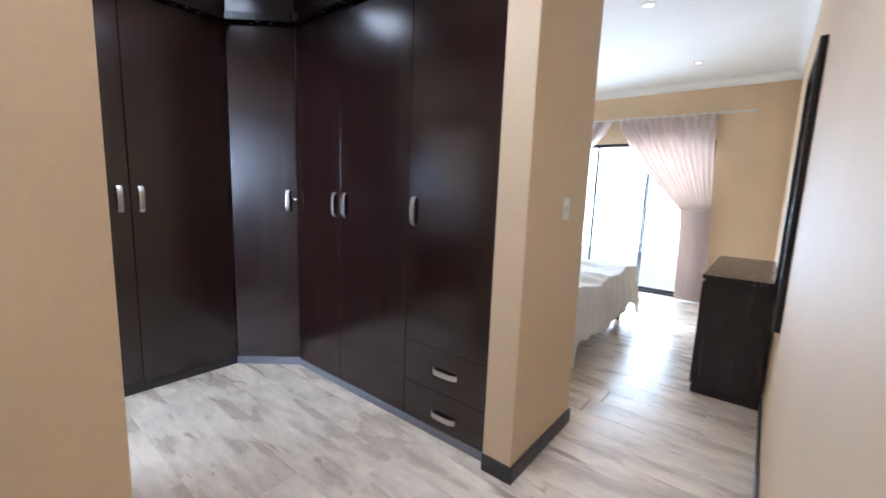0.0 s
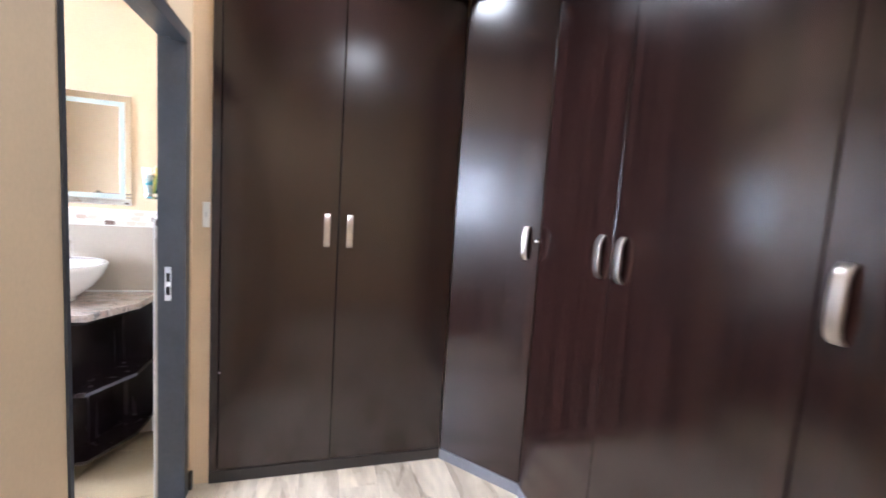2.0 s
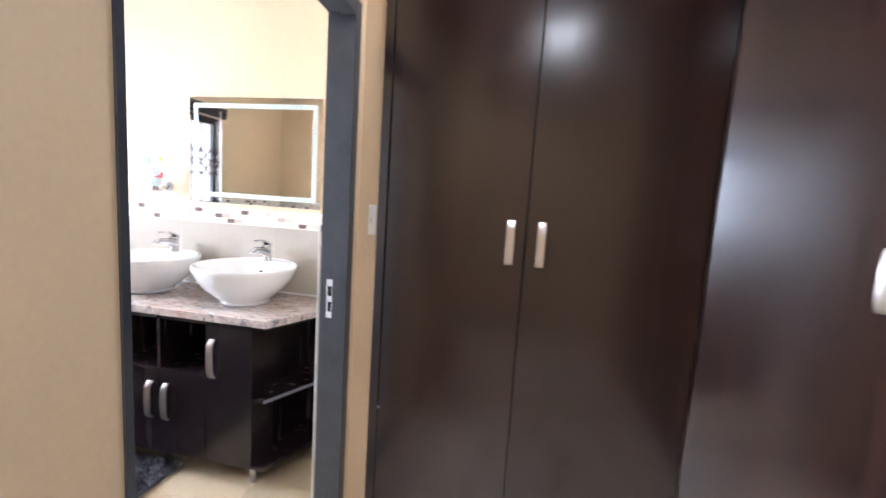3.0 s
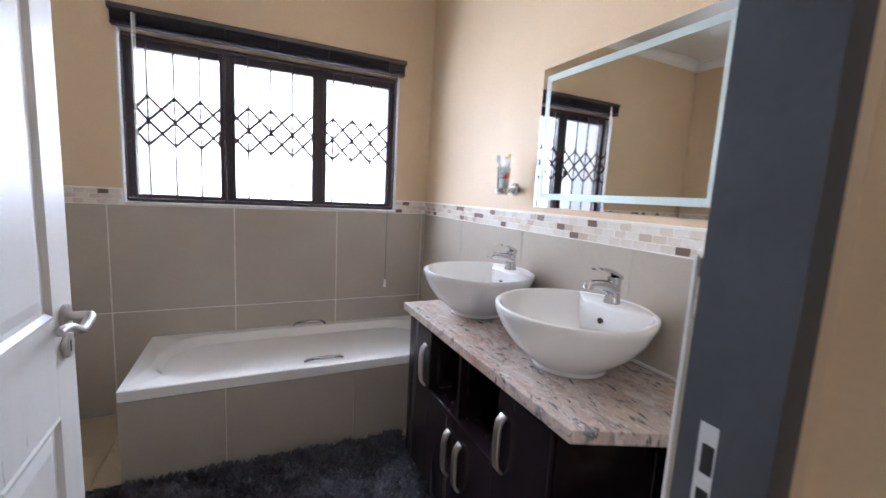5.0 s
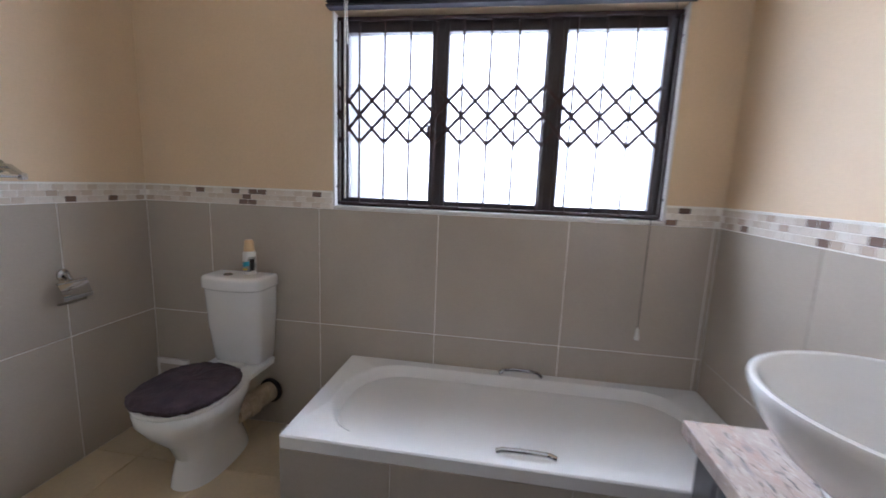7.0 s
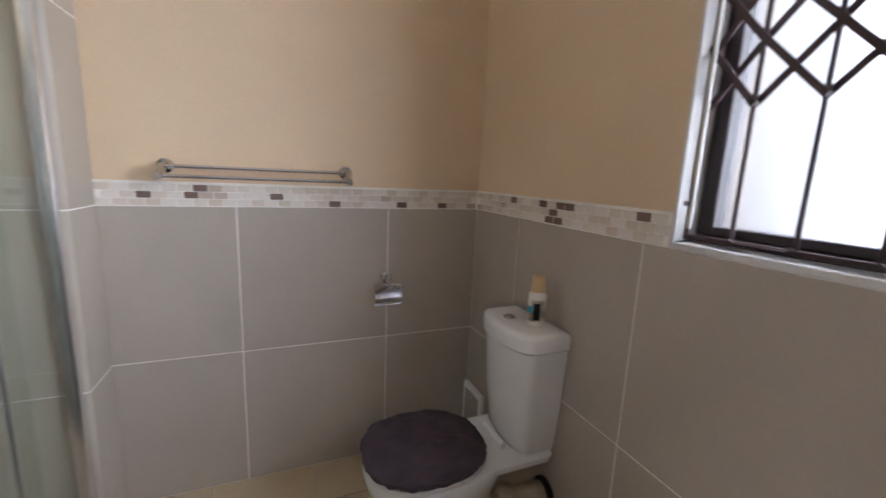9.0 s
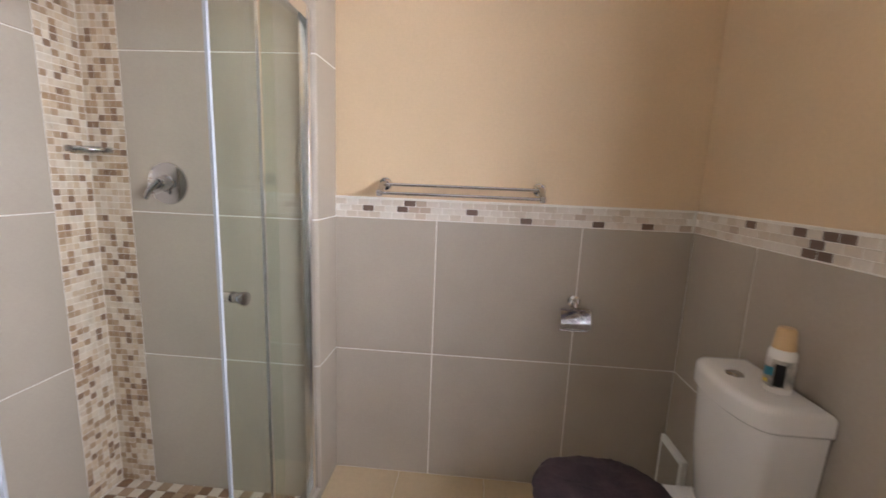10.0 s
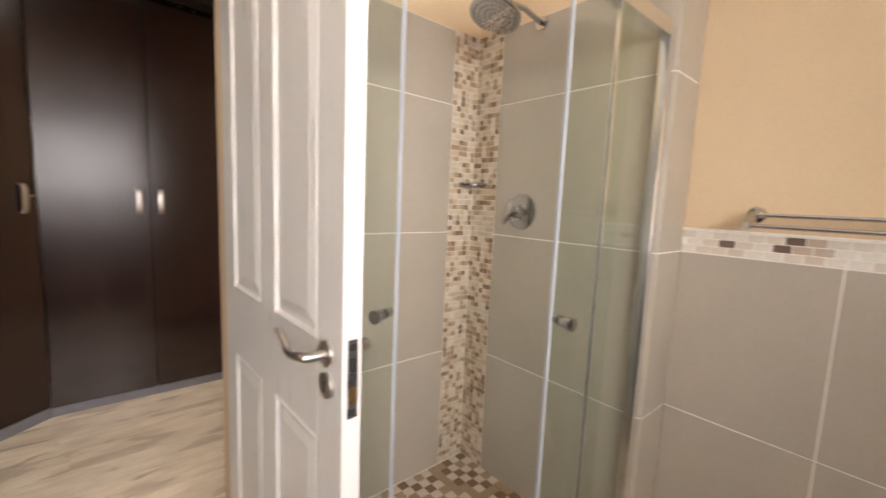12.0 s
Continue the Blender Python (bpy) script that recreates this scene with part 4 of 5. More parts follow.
for x in (VX[0], VX[1] - 0.008, VX[3] - 0.008, VX[4] - 0.016):
    part("side_panel", box(x, x + 0.016, VY + 0.018, VB - 0.016, VZ0 + 0.018, VZ1), M_WOODX, va)
part("divider", box(VX[2] - 0.008, VX[2] + 0.008, VY + 0.002, VB - 0.016, 0.53, VZ1), M_WOODX, va)
part("shelf", box(VX[1] + 0.008, VX[3] - 0.008, VY + 0.004, VB - 0.016, 0.515, 0.531), M_WOODX, va)
part("top_rail", box(VX[0], VX[4], VY + 0.002, VY + 0.018, VZ1 - 0.022, VZ1), M_WOODX, va)
for a, b, z1, hx in ((VX[0], VX[1], 0.772, VX[1] - 0.045), (VX[1], VX[2], 0.524, VX[2] - 0.045), (VX[2], VX[3], 0.524, VX[2] + 0.045), (VX[3], VX[4], 0.772, VX[3] + 0.04)):
    dr = part("door", box(a + 0.0015, b - 0.0015, VY, VY + 0.0175, VZ0, z1, 0.0015), M_WOODX, va)
    h = bow_handle(dr, (hx, VY, z1 - 0.155), 90, 0.19)
# angled open end shelves
END = [(0.601, VB), (0.601, VY + 0.002), (0.66, VY + 0.002), (0.772, VY + 0.24), (0.772, VB)]
part("end_base", prism(END, VZ0, VZ0 + 0.018, 0.001), M_WOODX, va)
part("end_shelf", prism(END, 0.435, 0.453, 0.001), M_WOODX, va, "shelf with a pale worn edge")
part("shelf_edge", prism([(0.6605, VY + 0.0008), (0.7740, VY + 0.2395), (0.7726, VY + 0.2402), (0.6595, VY + 0.0015)], 0.436, 0.452), M_KICK, va, "pale worn edge strip")
part("end_top", prism(END, VZ1 - 0.018, VZ1, 0.001), M_WOODX, va)
part("end_back", box(0.602, 0.770, VB - 0.014, VB, VZ0 + 0.018, VZ1 - 0.018), M_WOODX, va)
for x, y in ((VX[0] + 0.05, VY + 0.06), (0.57, VY + 0.06), (VX[0] + 0.05, VB - 0.06), (0.57, VB - 0.06), (0.10, VY + 0.06)):
    part("foot", cyl((x, y, 0), (x, y, VZ0), 0.016, seg=16, bevel=0.003), M_CHROME, va, "chrome tubular foot", True)

ct = thing("countertop", "polished pink and grey granite vanity top", "countertop", (0, 0, 0))
part("slab", prism([(-0.425, NY - 0.011), (-0.425, VY - 0.025), (0.685, VY - 0.025), (0.795, VY + 0.225), (0.795, NY - 0.011)], 0.797, 0.832, 0.003), M_GRANITE, ct)
part("sealant_bead", box(-0.42, 0.79, NY - 0.020, NY - 0.0105, 0.832, 0.842, 0.003), M_WHITE, ct, "white sealant bead")


def basin(x, y, label):
    b = thing("wash_basin", label, "basin", (x, y, 0.833), 0, "basins on the vanity")
    prof = [(0.105, 0.0), (0.112, 0.004), (0.114, 0.016), (0.140, 0.035), (0.185, 0.072), (0.217, 0.115), (0.2335, 0.152), (0.237, 0.164), (0.235, 0.171), (0.229, 0.1735), (0.222, 0.171),
            (0.212, 0.155), (0.188, 0.105), (0.150, 0.062), (0.090, 0.036), (0.03, 0.028), (0.0, 0.027)]
    prof = [(r * 1.025, z * 1.10) for r, z in prof]
    bowl = part("bowl", lathe(prof, 56), M_CERAMIC, b, "", True)
    # the tap ledge inside the rim
    led = []
    for z, yy in ((0.034, 0.150), (0.11, 0.128), (0.165, 0.118), (0.183, 0.112), (0.1885, 0.122)):
        r = 0.226 if z > 0.16 else (0.205 if z > 0.1 else 0.16)
        half, wide = 0.074 + 0.10 * z, min(0.150, r * 0.66)
        a0 = math.acos(wide / r)
        arc = [(r * math.cos(a), r * math.sin(a), z) for a in [a0 + (math.pi - 2 * a0) * i / 14 for i in range(15)]]
        front = [(-half + 2 * half * i / 8, yy, z) for i in range(1, 8)]
        led.append(arc + front)
    part("tap_ledge", loft(led), M_CERAMIC, b, "", True)
    part("overflow", cyl((0.0, 0.1245, 0.132), (0.0, 0.117, 0.131), 0.0095, seg=16), M_DARK, b, "dark overflow hole")
    part("waste", lathe([(0.0, 0.034), (0.024, 0.034), (0.03, 0.030), (0.03, 0.026)], 24), M_CHROME, b, "chrome waste", True)
    t = thing("basin_tap", "chrome single-lever basin mixer tap", "tap", (x, y + 0.165, 0.833 + 0.189), 0, "basin taps")
    part("body", lathe([(0.027, 0.0), (0.027, 0.006), (0.0235, 0.012), (0.021, 0.05), (0.023, 0.075), (0.021, 0.086), (0.0, 0.09)], 28), M_CHROME, t, "", True)
    part("spout", tube([(0, 0.004, 0.044), (0, -0.024, 0.055), (0, -0.06, 0.064), (0, -0.100, 0.068), (0, -0.114, 0.062), (0, -0.118, 0.052)], [0.024, 0.021, 0.017, 0.0145, 0.0135, 0.0135], 18), M_CHROME, t, "", True)
    rings = []
    for i in range(9):
        u = i / 8
        yy, z, wdt, th = 0.02 - 0.115 * u, 0.088 + 0.030 * math.sin(u * 1.9), 0.020 - 0.010 * u, 0.010 - 0.006 * u
        rings.append([(-wdt, yy, z - th), (wdt, yy, z - th), (wdt * 0.8, yy, z + th * 0.4), (-wdt * 0.8, yy, z + th * 0.4)])
    part("lever", loft(rings), M_CHROME, t, "", True)
    return b


basin(-0.188, 3.765, "white ceramic bowl basin standing on the granite top")
basin(0.395, 3.765, "white ceramic bowl basin standing on the granite top")

# wall mirror above the basins
mi = thing("bathroom_mirror", "frameless wall mirror with a frosted border band", "mirror", (-0.150, NY - 0.001, 1.312))
MWd, MHt = 0.815, 0.585
part("glass", box(0, MWd, -0.007, -0.0005, 0, MHt, 0.002), M_MIRROR, mi)
for a, b, c, d in ((0.03, MWd - 0.03, 0.035, 0.06), (0.03, MWd - 0.03, MHt - 0.06, MHt - 0.035), (0.03, 0.055, 0.06, MHt - 0.06), (MWd - 0.055, MWd - 0.03, 0.06, MHt - 0.06)):
    part("frosted_band", box(a, b, -0.0085, -0.0065, c, d), M_FROST, mi, "etched frosted band")


def tumbler(x, label, brushes):
    h = thing("tumbler_holder", label, "toothbrush holder", (x, NY - 0.001, 1.388), 0, "toothbrush holders")
    part("rosette", lathe([(0.0, 0.020), (0.020, 0.018), (0.029, 0.010), (0.031, 0.0)], 28), M_CHROME, h, "", True).matrix_basis = pose(0, 0, 0, 90)
    part("arm", tube([(0, -0.012, 0), (0, -0.03, -0.006), (0, -0.046, -0.010)], [0.012, 0.010, 0.009], 12), M_CHROME, h, "", True)
    part("hoop", lathe([(0.031, -0.009), (0.0345, -0.009), (0.0345, 0.009), (0.031, 0.009), (0.031, -0.009)], 32), M_CHROME, h, "", True).location = (0, -0.078, -0.010)
    cup = part("glass", lathe([(0.0, -0.032), (0.026, -0.032), (0.0320, 0.098), (0.0305, 0.098), (0.0245, -0.027), (0.0, -0.027)], 28), M_TUMBLER, h, "clear glass tumbler", True)
    cup.location = (0, -0.078, 0)
    for i, (mt, tip, dx, dy, hh) in enumerate(brushes):
        br = thing("toothbrush", "coloured plastic toothbrush standing in the tumbler", "toothbrush", (x + dx * 0.3, NY - 0.079 + dy * 0.3, 1.3615), 0, "toothbrushes")
        part("handle", tube([(0, 0, 0), (dx * 0.5, dy * 0.5, 0.09), (dx * 0.9, dy * 0.9, hh - 0.04), (dx, dy, hh)], [0.005, 0.0065, 0.004, 0.005], 10), mt, br, "", True)
        part("bristles", box(dx - 0.013, dx - 0.003, dy - 0.006, dy + 0.006, hh - 0.030, hh + 0.002, 0.002), tip, br, "dense bristle head")
    return h


def squeezed_tube(label, at, turn, lean, cap, band):
    """A flattened tube that stands on its cap and leans."""
    tp = thing("toothpaste_tube", label, "toothpaste", at, turn)

    def sect(w, d, z):
        return [(lean * z + w * math.cos(a), d * math.sin(a), z) for a in [k * math.pi / 8 for k in range(16)]]
    part("tube", loft([sect(0.010, 0.010, 0.020), sect(0.018, 0.016, 0.026), sect(0.022, 0.013, 0.08), sect(0.024, 0.006, 0.125), sect(0.025, 0.0018, 0.150), sect(0.025, 0.0015, 0.162)]), M_PLASTIC, tp, "", True)
    part("band", loft([sect(0.0216, 0.0145, 0.070), sect(0.0234, 0.0098, 0.100)]), band, tp, "coloured printed band", True)
    part("cap", cyl((0, 0, 0), (0, 0, 0.021), 0.0105, 0.012, 18, bevel=0.002), cap, tp, "ribbed cap", True)
    return tp


tumbler(-0.299, "chrome wall tumbler holder with a clear glass", [(M_PLASTIC, M_TEAL, -0.022, -0.010, 0.178), (M_TEAL, M_PLASTIC, -0.012, 0.014, 0.172), (M_YELLOW, M_YELLOW, 0.004, 0.018, 0.184)])
squeezed_tube("white and red toothpaste tube standing in the tumbler", (-0.294, NY - 0.086, 1.362), 12, 0.12, M_RED, M_RED)
tumbler(0.785, "chrome wall tumbler holder with coloured toothbrushes", [(M_YELLOW, M_PLASTIC, 0.020, -0.008, 0.165), (M_GREEN, M_PLASTIC, 0.018, 0.012, 0.175)])
squeezed_tube("white toothpaste tube with a teal cap in the tumbler", (0.778, NY - 0.084, 1.362), -10, -0.10, M_TEAL, M_TEAL)

# towel rail, paper holder
tr = thing("towel_rail", "chrome double towel rail on the cream wall", "towel rail", (0, SY + 0.001, 1.345))
for x in (-0.125, -0.765):
    e = part("bracket", cyl((x, 0, 0.0), (x, 0.012, 0.0), 0.027, seg=24, bevel=0.004), M_CHROME, tr, "", True)
    part("post", loft([rounded(x, 0, 0.012, 0.013, 0.006, 0.0), rounded(x, -0.004, 0.012, 0.014, 0.006, 0.06), rounded(x, -0.034, 0.011, 0.014, 0.006, 0.11), rounded(x, -0.034, 0.010, 0.012, 0.006, 0.126)]), M_CHROME, e, "", True).matrix_basis = Matrix(((1, 0, 0, 0), (0, 0, 1, 0), (0, 1, 0, 0), (0, 0, 0, 1)))
for y, z in ((0.060, 0.0), (0.112, -0.034)):
    part("rail", cyl((-0.765, y, z), (-0.125, y, z), 0.0065, seg=14), M_CHROME, tr, "", True)
ph = thing("toilet_paper_holder", "empty chrome toilet paper holder with a flap", "paper holder", (-0.944, SY + 0.010, 0.826))
part("rosette", lathe([(0.0, 0.018), (0.018, 0.016), (0.026, 0.008), (0.027, 0.0)], 28), M_CHROME, ph, "", True).matrix_basis = pose(0, 0, 0.060, -90)
part("arm", tube([(0, 0.012, 0.060), (0, 0.030, 0.057), (0, 0.044, 0.040)], [0.010, 0.009, 0.008], 12), M_CHROME, ph, "", True)
part("hinge_bar", cyl((-0.060, 0.046, 0.036), (0.060, 0.046, 0.036), 0.0055, seg=14), M_CHROME, ph, "", True)
flap = []
for i in range(9):
    u = i / 8
    yy, zz = 0.046 + 0.030 * math.sin(u * 1.5), 0.036 - 0.072 * u
    flap.append([(-0.061, yy, zz), (0.061, yy, zz), (0.061, yy - 0.002, zz - 0.001), (-0.061, yy - 0.002, zz - 0.001)])
part("flap", loft(flap), M_CHROME, ph, "", True)
part("roll_bar", tube([(-0.060, 0.046, 0.036), (-0.064, 0.040, -0.02), (-0.060, 0.036, -0.056), (0.0, 0.036, -0.058), (0.058, 0.036, -0.056)], 0.005, 10), M_CHROME, ph, "", True)


# ---- bathroom doorway ----
df = thing("door_1", "dark grey painted steel door frame round the bathroom doorway", "door frame", (0, 0, 0), 0, "", "structure")


def jamb_profile(s, y, lip, back):
    """Steel frame section in x and y; s is the way from the wall into the opening."""
    d = dxat(y)
    return [(EX - 0.010, y - back * s), (EX - 0.010, y - 0.004 * s), (EX + 0.046, y - 0.004 * s), (EX + 0.046, y + 0.010 * s), (d + 0.006, y + 0.010 * s), (d + 0.006, y - lip * s), (d + 0.0005, y - lip * s), (EX + 0.05, y - 0.0058 * s), (EX - 0.0005, y - 0.0058 * s), (EX - 0.0005, y - back * s)]


part("jamb", prism(jamb_profile(1, DS - 0.0185, 0.004, 0.03), 0.0, DH + 0.045, 0.0), M_STEELDOOR, df)
part("jamb", prism(jamb_profile(-1, DN, 0.038, 0.03), 0.0, DH + 0.045, 0.0), M_STEELDOOR, df)
part("jamb_core", prism([(EX, DN + 0.0062), (dxat(DN), DN + 0.0062), (dxat(DN), DN + 0.0498), (EX, DN + 0.0498)], 0.0, DH + 0.049), M_STEELDOOR, df)
bm = box(EX - 0.010, EX + 0.046, DS - 0.006, DN + 0.006, DH + 0.006, DH + 0.045, 0.002)
box(EX + 0.046, dxat(DN) + 0.006, DS + 0.01, DN - 0.01, DH - 0.010, DH + 0.045, 0.002, bm=bm)
part("head", bm, M_STEELDOOR, df)
sp = part("strike_plate", box(EX + 0.017, EX + 0.045, DN + 0.0005, DN + 0.0039, 0.93, 1.08, 0.001), M_ALU, df, "satin strike plate")
for z in (0.955, 1.015):
    part("slot", box(EX + 0.024, EX + 0.038, DN - 0.0005, DN + 0.0015, z, z + 0.038), M_DARK, sp)

LW, LT, LH = 0.790, 0.040, DH - 0.012
lf = thing("door_leaf", "white panelled door standing open into the bathroom", "door", (0.975, 2.482, 0.006), 181.6)


def raised_panels(x0, x1, z0, z1, y0, s, arch=False):
    """A moulded field: a sunk groove round a raised middle."""
    bm = bmesh.new()
    w = 0.016
    loops = []
    for inset, d in ((0, 0.0), (0.006, 0.0025), (w, -0.006), (w + 0.010, -0.0065), (w + 0.034, -0.001)):
        loops.append([bm.verts.new(((x0 + inset) if c[0] == 0 else (x1 - inset), y0 + s * d, (z0 + inset) if c[1] == 0 else (z1 - inset))) for c in ((0, 0), (1, 0), (1, 1), (0, 1))])
    for a, b in zip(loops, loops[1:]):
        for k in range(4):
            bm.faces.new((a[k], a[(k + 1) % 4], b[(k + 1) % 4], b[k]))
    bm.faces.new(loops[-1])
    bmesh.ops.recalc_face_normals(bm, faces=bm.faces[:])
    return bm


PXS = ((0.105, 0.345), (0.445, 0.685))
PZS = ((0.20, 0.845), (1.050, 1.90))
st = part("stile", box(0.0, PXS[0][0], -LT, 0.0, 0, LH, 0.0015), M_WHITE, lf)
part("stile", box(PXS[1][1], LW, -LT, 0.0, 0, LH, 0.0015), M_WHITE, lf)
part("muntin", box(PXS[0][1], PXS[1][0], -LT, 0.0, PZS[0][0], PZS[1][1], 0.0), M_WHITE, lf)
for z0, z1 in ((0, PZS[0][0]), (PZS[0][1], PZS[1][0]), (PZS[1][1], LH)):
    if z0 == PZS[0][1]:
        part("rail", box(PXS[0][0], PXS[0][1], -LT, 0.0, z0, z1), M_WHITE, lf)
        part("rail", box(PXS[1][0], PXS[1][1], -LT, 0.0, z0, z1), M_WHITE, lf)
    else:
        part("rail", box(PXS[0][0], PXS[1][1], -LT, 0.0, z0, z1), M_WHITE, lf)
for x0, x1 in PXS:
    for z0, z1 in PZS:
        pn = part("panel", raised_panels(x0, x1, z0, z1, 0.0, 1), M_WHITE, lf, "", False)
        part("panel", raised_panels(x0, x1, z0, z1, -LT, -1), M_WHITE, lf, "", False)
lk = part("lock_case", box(LW - 0.0005, LW + 0.002, -LT / 2 - 0.011, -LT / 2 + 0.011, 0.925, 1.080, 0.0008), M_ALU, lf, "steel lock faceplate")
for z, hgt in ((0.932, 0.012), (0.998, 0.014), (1.018, 0.024), (1.060, 0.012)):
    part("bolt", box(LW + 0.001, LW + 0.004, -LT / 2 - 0.007, -LT / 2 + 0.007, z, z + hgt), M_DARK, lk)
part("dead_bolt", box(LW + 0.001, LW + 0.0045, -LT / 2 - 0.006, -LT / 2 + 0.006, 0.954, 0.986), M_BRASS, lk, "brass bolt")
for s, y in ((1, 0.0), (-1, -LT)):
    hx = LW - 0.055
    hz = 1.040
    hd = part("lever_handle", tube([(hx, y + s * 0.004, hz), (hx, y + s * 0.036, hz), (hx - 0.004, y + s * 0.046, hz), (hx - 0.014, y + s * 0.049, hz - 0.001), (hx - 0.040, y + s * 0.049, hz - 0.007), (hx - 0.062, y + s * 0.049, hz - 0.011),
                                    (hx - 0.076, y + s * 0.049, hz - 0.009), (hx - 0.096, y + s * 0.048, hz + 0.001), (hx - 0.118, y + s * 0.046, hz + 0.011), (hx - 0.138, y + s * 0.044, hz + 0.014), (hx - 0.156, y + s * 0.042, hz + 0.012)],
                                   [0.0095, 0.0095, 0.0098, 0.0098, 0.0092, 0.0088, 0.0085, 0.0082, 0.0080, 0.0080, 0.0075], 14), M_NICKEL, lf, "brushed nickel lever", True)
    part("rose", cyl((hx, y, hz), (hx, y + s * 0.010, hz), 0.026, seg=28, bevel=0.003), M_NICKEL, hd, "", True)
    es = part("escutcheon", cyl((hx, y, hz - 0.063), (hx, y + s * 0.010, hz - 0.063), 0.026, seg=28, bevel=0.003), M_NICKEL, lf, "brushed nickel keyhole rose", True)
    part("keyhole", box(hx - 0.003, hx + 0.003, y + s * 0.0085 - 0.002, y + s * 0.0085 + 0.002, hz - 0.076, hz - 0.052), M_DARK, es)

# ---- shower ----
SX0, SY1, R = 0.125, 2.285, 0.55
AC = Vector((SX0 + R, SY1 - R))


def on_arc(deg, r=R):
    a = math.radians(deg)
    return (AC.x - r * math.cos(a), AC.y + r * math.sin(a))


sh = thing("shower_enclosure", "curved glass corner shower cubicle with sliding doors open", "shower", (0, 0, 0))
RAIL = [(SX0, STY + 0.012), (SX0, AC.y)] + [on_arc(6 * i) for i in range(1, 15)] + [(AC.x, SY1), (EX - 0.012, SY1)]


def band(line, z0, z1, th):
    """A strip of even thickness along a plan line."""
    left, right = [], []
    for i, p in enumerate(line):
        d = (Vector(line[min(i + 1, len(line) - 1)]) - Vector(line[max(i - 1, 0)])).normalized()
        nrm = Vector((-d.y, d.x)) * th / 2
        left.append(Vector(p) + nrm)
        right.append(Vector(p) - nrm)
    bm = bmesh.new()
    g = [[bm.verts.new((*p, z)) for p in side] for side in (left, right) for z in (z0, z1)]
    for a, b in ((g[0], g[1]), (g[3], g[2]), (g[1], g[3]), (g[2], g[0])):
        for i in range(len(a) - 1):
            bm.faces.new((a[i], a[i + 1], b[i + 1], b[i]))
    for i in (0, -1):
        bm.faces.new((g[0][i], g[1][i], g[3][i], g[2][i]))
    bmesh.ops.recalc_face_normals(bm, faces=bm.faces[:])
    return bm


GZ0, GZ1 = 0.075, 1.93
part("top_rail", band(RAIL, GZ1 - 0.03, GZ1 + 0.015, 0.035), M_ALU, sh, "polished aluminium curved rail", True)
part("bottom_rail", band(RAIL, 0.045, GZ0 + 0.005, 0.035), M_ALU, sh, "polished aluminium curved rail", True)
part("wall_profile", box(SX0 - 0.020, SX0 + 0.016, STY + 0.0095, STY + 0.045, 0.045, GZ1 + 0.01, 0.005, seg=3), M_ALU, sh, "aluminium wall profile", True)
part("wall_profile", box(EX - 0.045, EX - 0.0095, SY1 - 0.018, SY1 + 0.018, 0.045, GZ1 + 0.01, 0.005, seg=3), M_ALU, sh, "aluminium wall profile", True)
part("fixed_pane", band([(SX0, STY + 0.02), (SX0, AC.y - 0.02)], GZ0, GZ1 - 0.02, 0.006), M_SHGLASS, sh, "clear greenish glass")
part("fixed_pane", band([(AC.x + 0.02, SY1), (EX - 0.02, SY1)], GZ0, GZ1 - 0.02, 0.006), M_SHGLASS, sh, "clear greenish glass")
part("post_strip", band([(SX0, AC.y - 0.022), (SX0, AC.y - 0.012)], GZ0, GZ1 - 0.02, 0.010), M_ALU, sh)
part("post_strip", band([(AC.x + 0.012, SY1), (AC.x + 0.022, SY1)], GZ0, GZ1 - 0.02, 0.010), M_ALU, sh)
for a, b, kn in ((-14, 16, 16), (64, 94, 64)):
    ri = R - 0.016
    line = []
    for i in range(11):
        g = a + (b - a) * i / 10
        line.append((SX0 + 0.016, AC.y - math.radians(-g) * R) if g < 0 else ((AC.x + math.radians(g - 90) * R, SY1 - 0.016) if g > 90 else on_arc(g, ri)))
    pn = part("sliding_pane", band(line, GZ0 + 0.005, GZ1 - 0.03, 0.006), M_SHGLASS, sh, "clear greenish curved glass")
    e0 = Vector(on_arc(kn, ri))
    e1 = Vector(on_arc(kn + (0.7 if kn < 45 else -0.7), ri))
    part("edge_seal", band([tuple(e0), tuple(e1)], GZ0 + 0.005, GZ1 - 0.03, 0.011), M_SEAL, pn, "grey magnetic seal")
    kk = kn + (-4 if kn < 45 else 4)
    inn, mid, o1 = on_arc(kk, ri - 0.035), on_arc(kk, ri), on_arc(kk, ri + 0.045)
    kb = part("knob", cyl((*inn, 1.025), (*mid, 1.025), 0.012, 0.016, 20), M_CHROME, pn, "chrome knob", True)
    part("knob_outer", cyl((*mid, 1.025), (*o1, 1.025), 0.013, 0.020, 24, bevel=0.002), M_CHROME, kb, "", True)
part("kerb", band(RAIL, -0.015, 0.045, 0.07), M_TILE, sh, "tiled kerb")

vl = thing("shower_mixer", "chrome round shower mixer with lever", "shower mixer", (0.690, STY + 0.009, 1.315))
part("plate", lathe([(0.0, 0.009), (0.074, 0.009), (0.080, 0.006), (0.082, 0.0)], 48), M_CHROME, vl, "", True).matrix_basis = pose(0, 0, 0, -90)
part("body", lathe([(0.0, 0.056), (0.020, 0.055), (0.026, 0.048), (0.029, 0.014), (0.033, 0.009)], 32), M_CHROME, vl, "", True).matrix_basis = pose(0, 0, 0, -90)
part("lever", tube([(-0.012, 0.058, 0.012), (0.006, 0.064, -0.008), (0.026, 0.072, -0.034), (0.034, 0.076, -0.058)], [0.012, 0.012, 0.010, 0.009], 14), M_CHROME, vl, "", True)
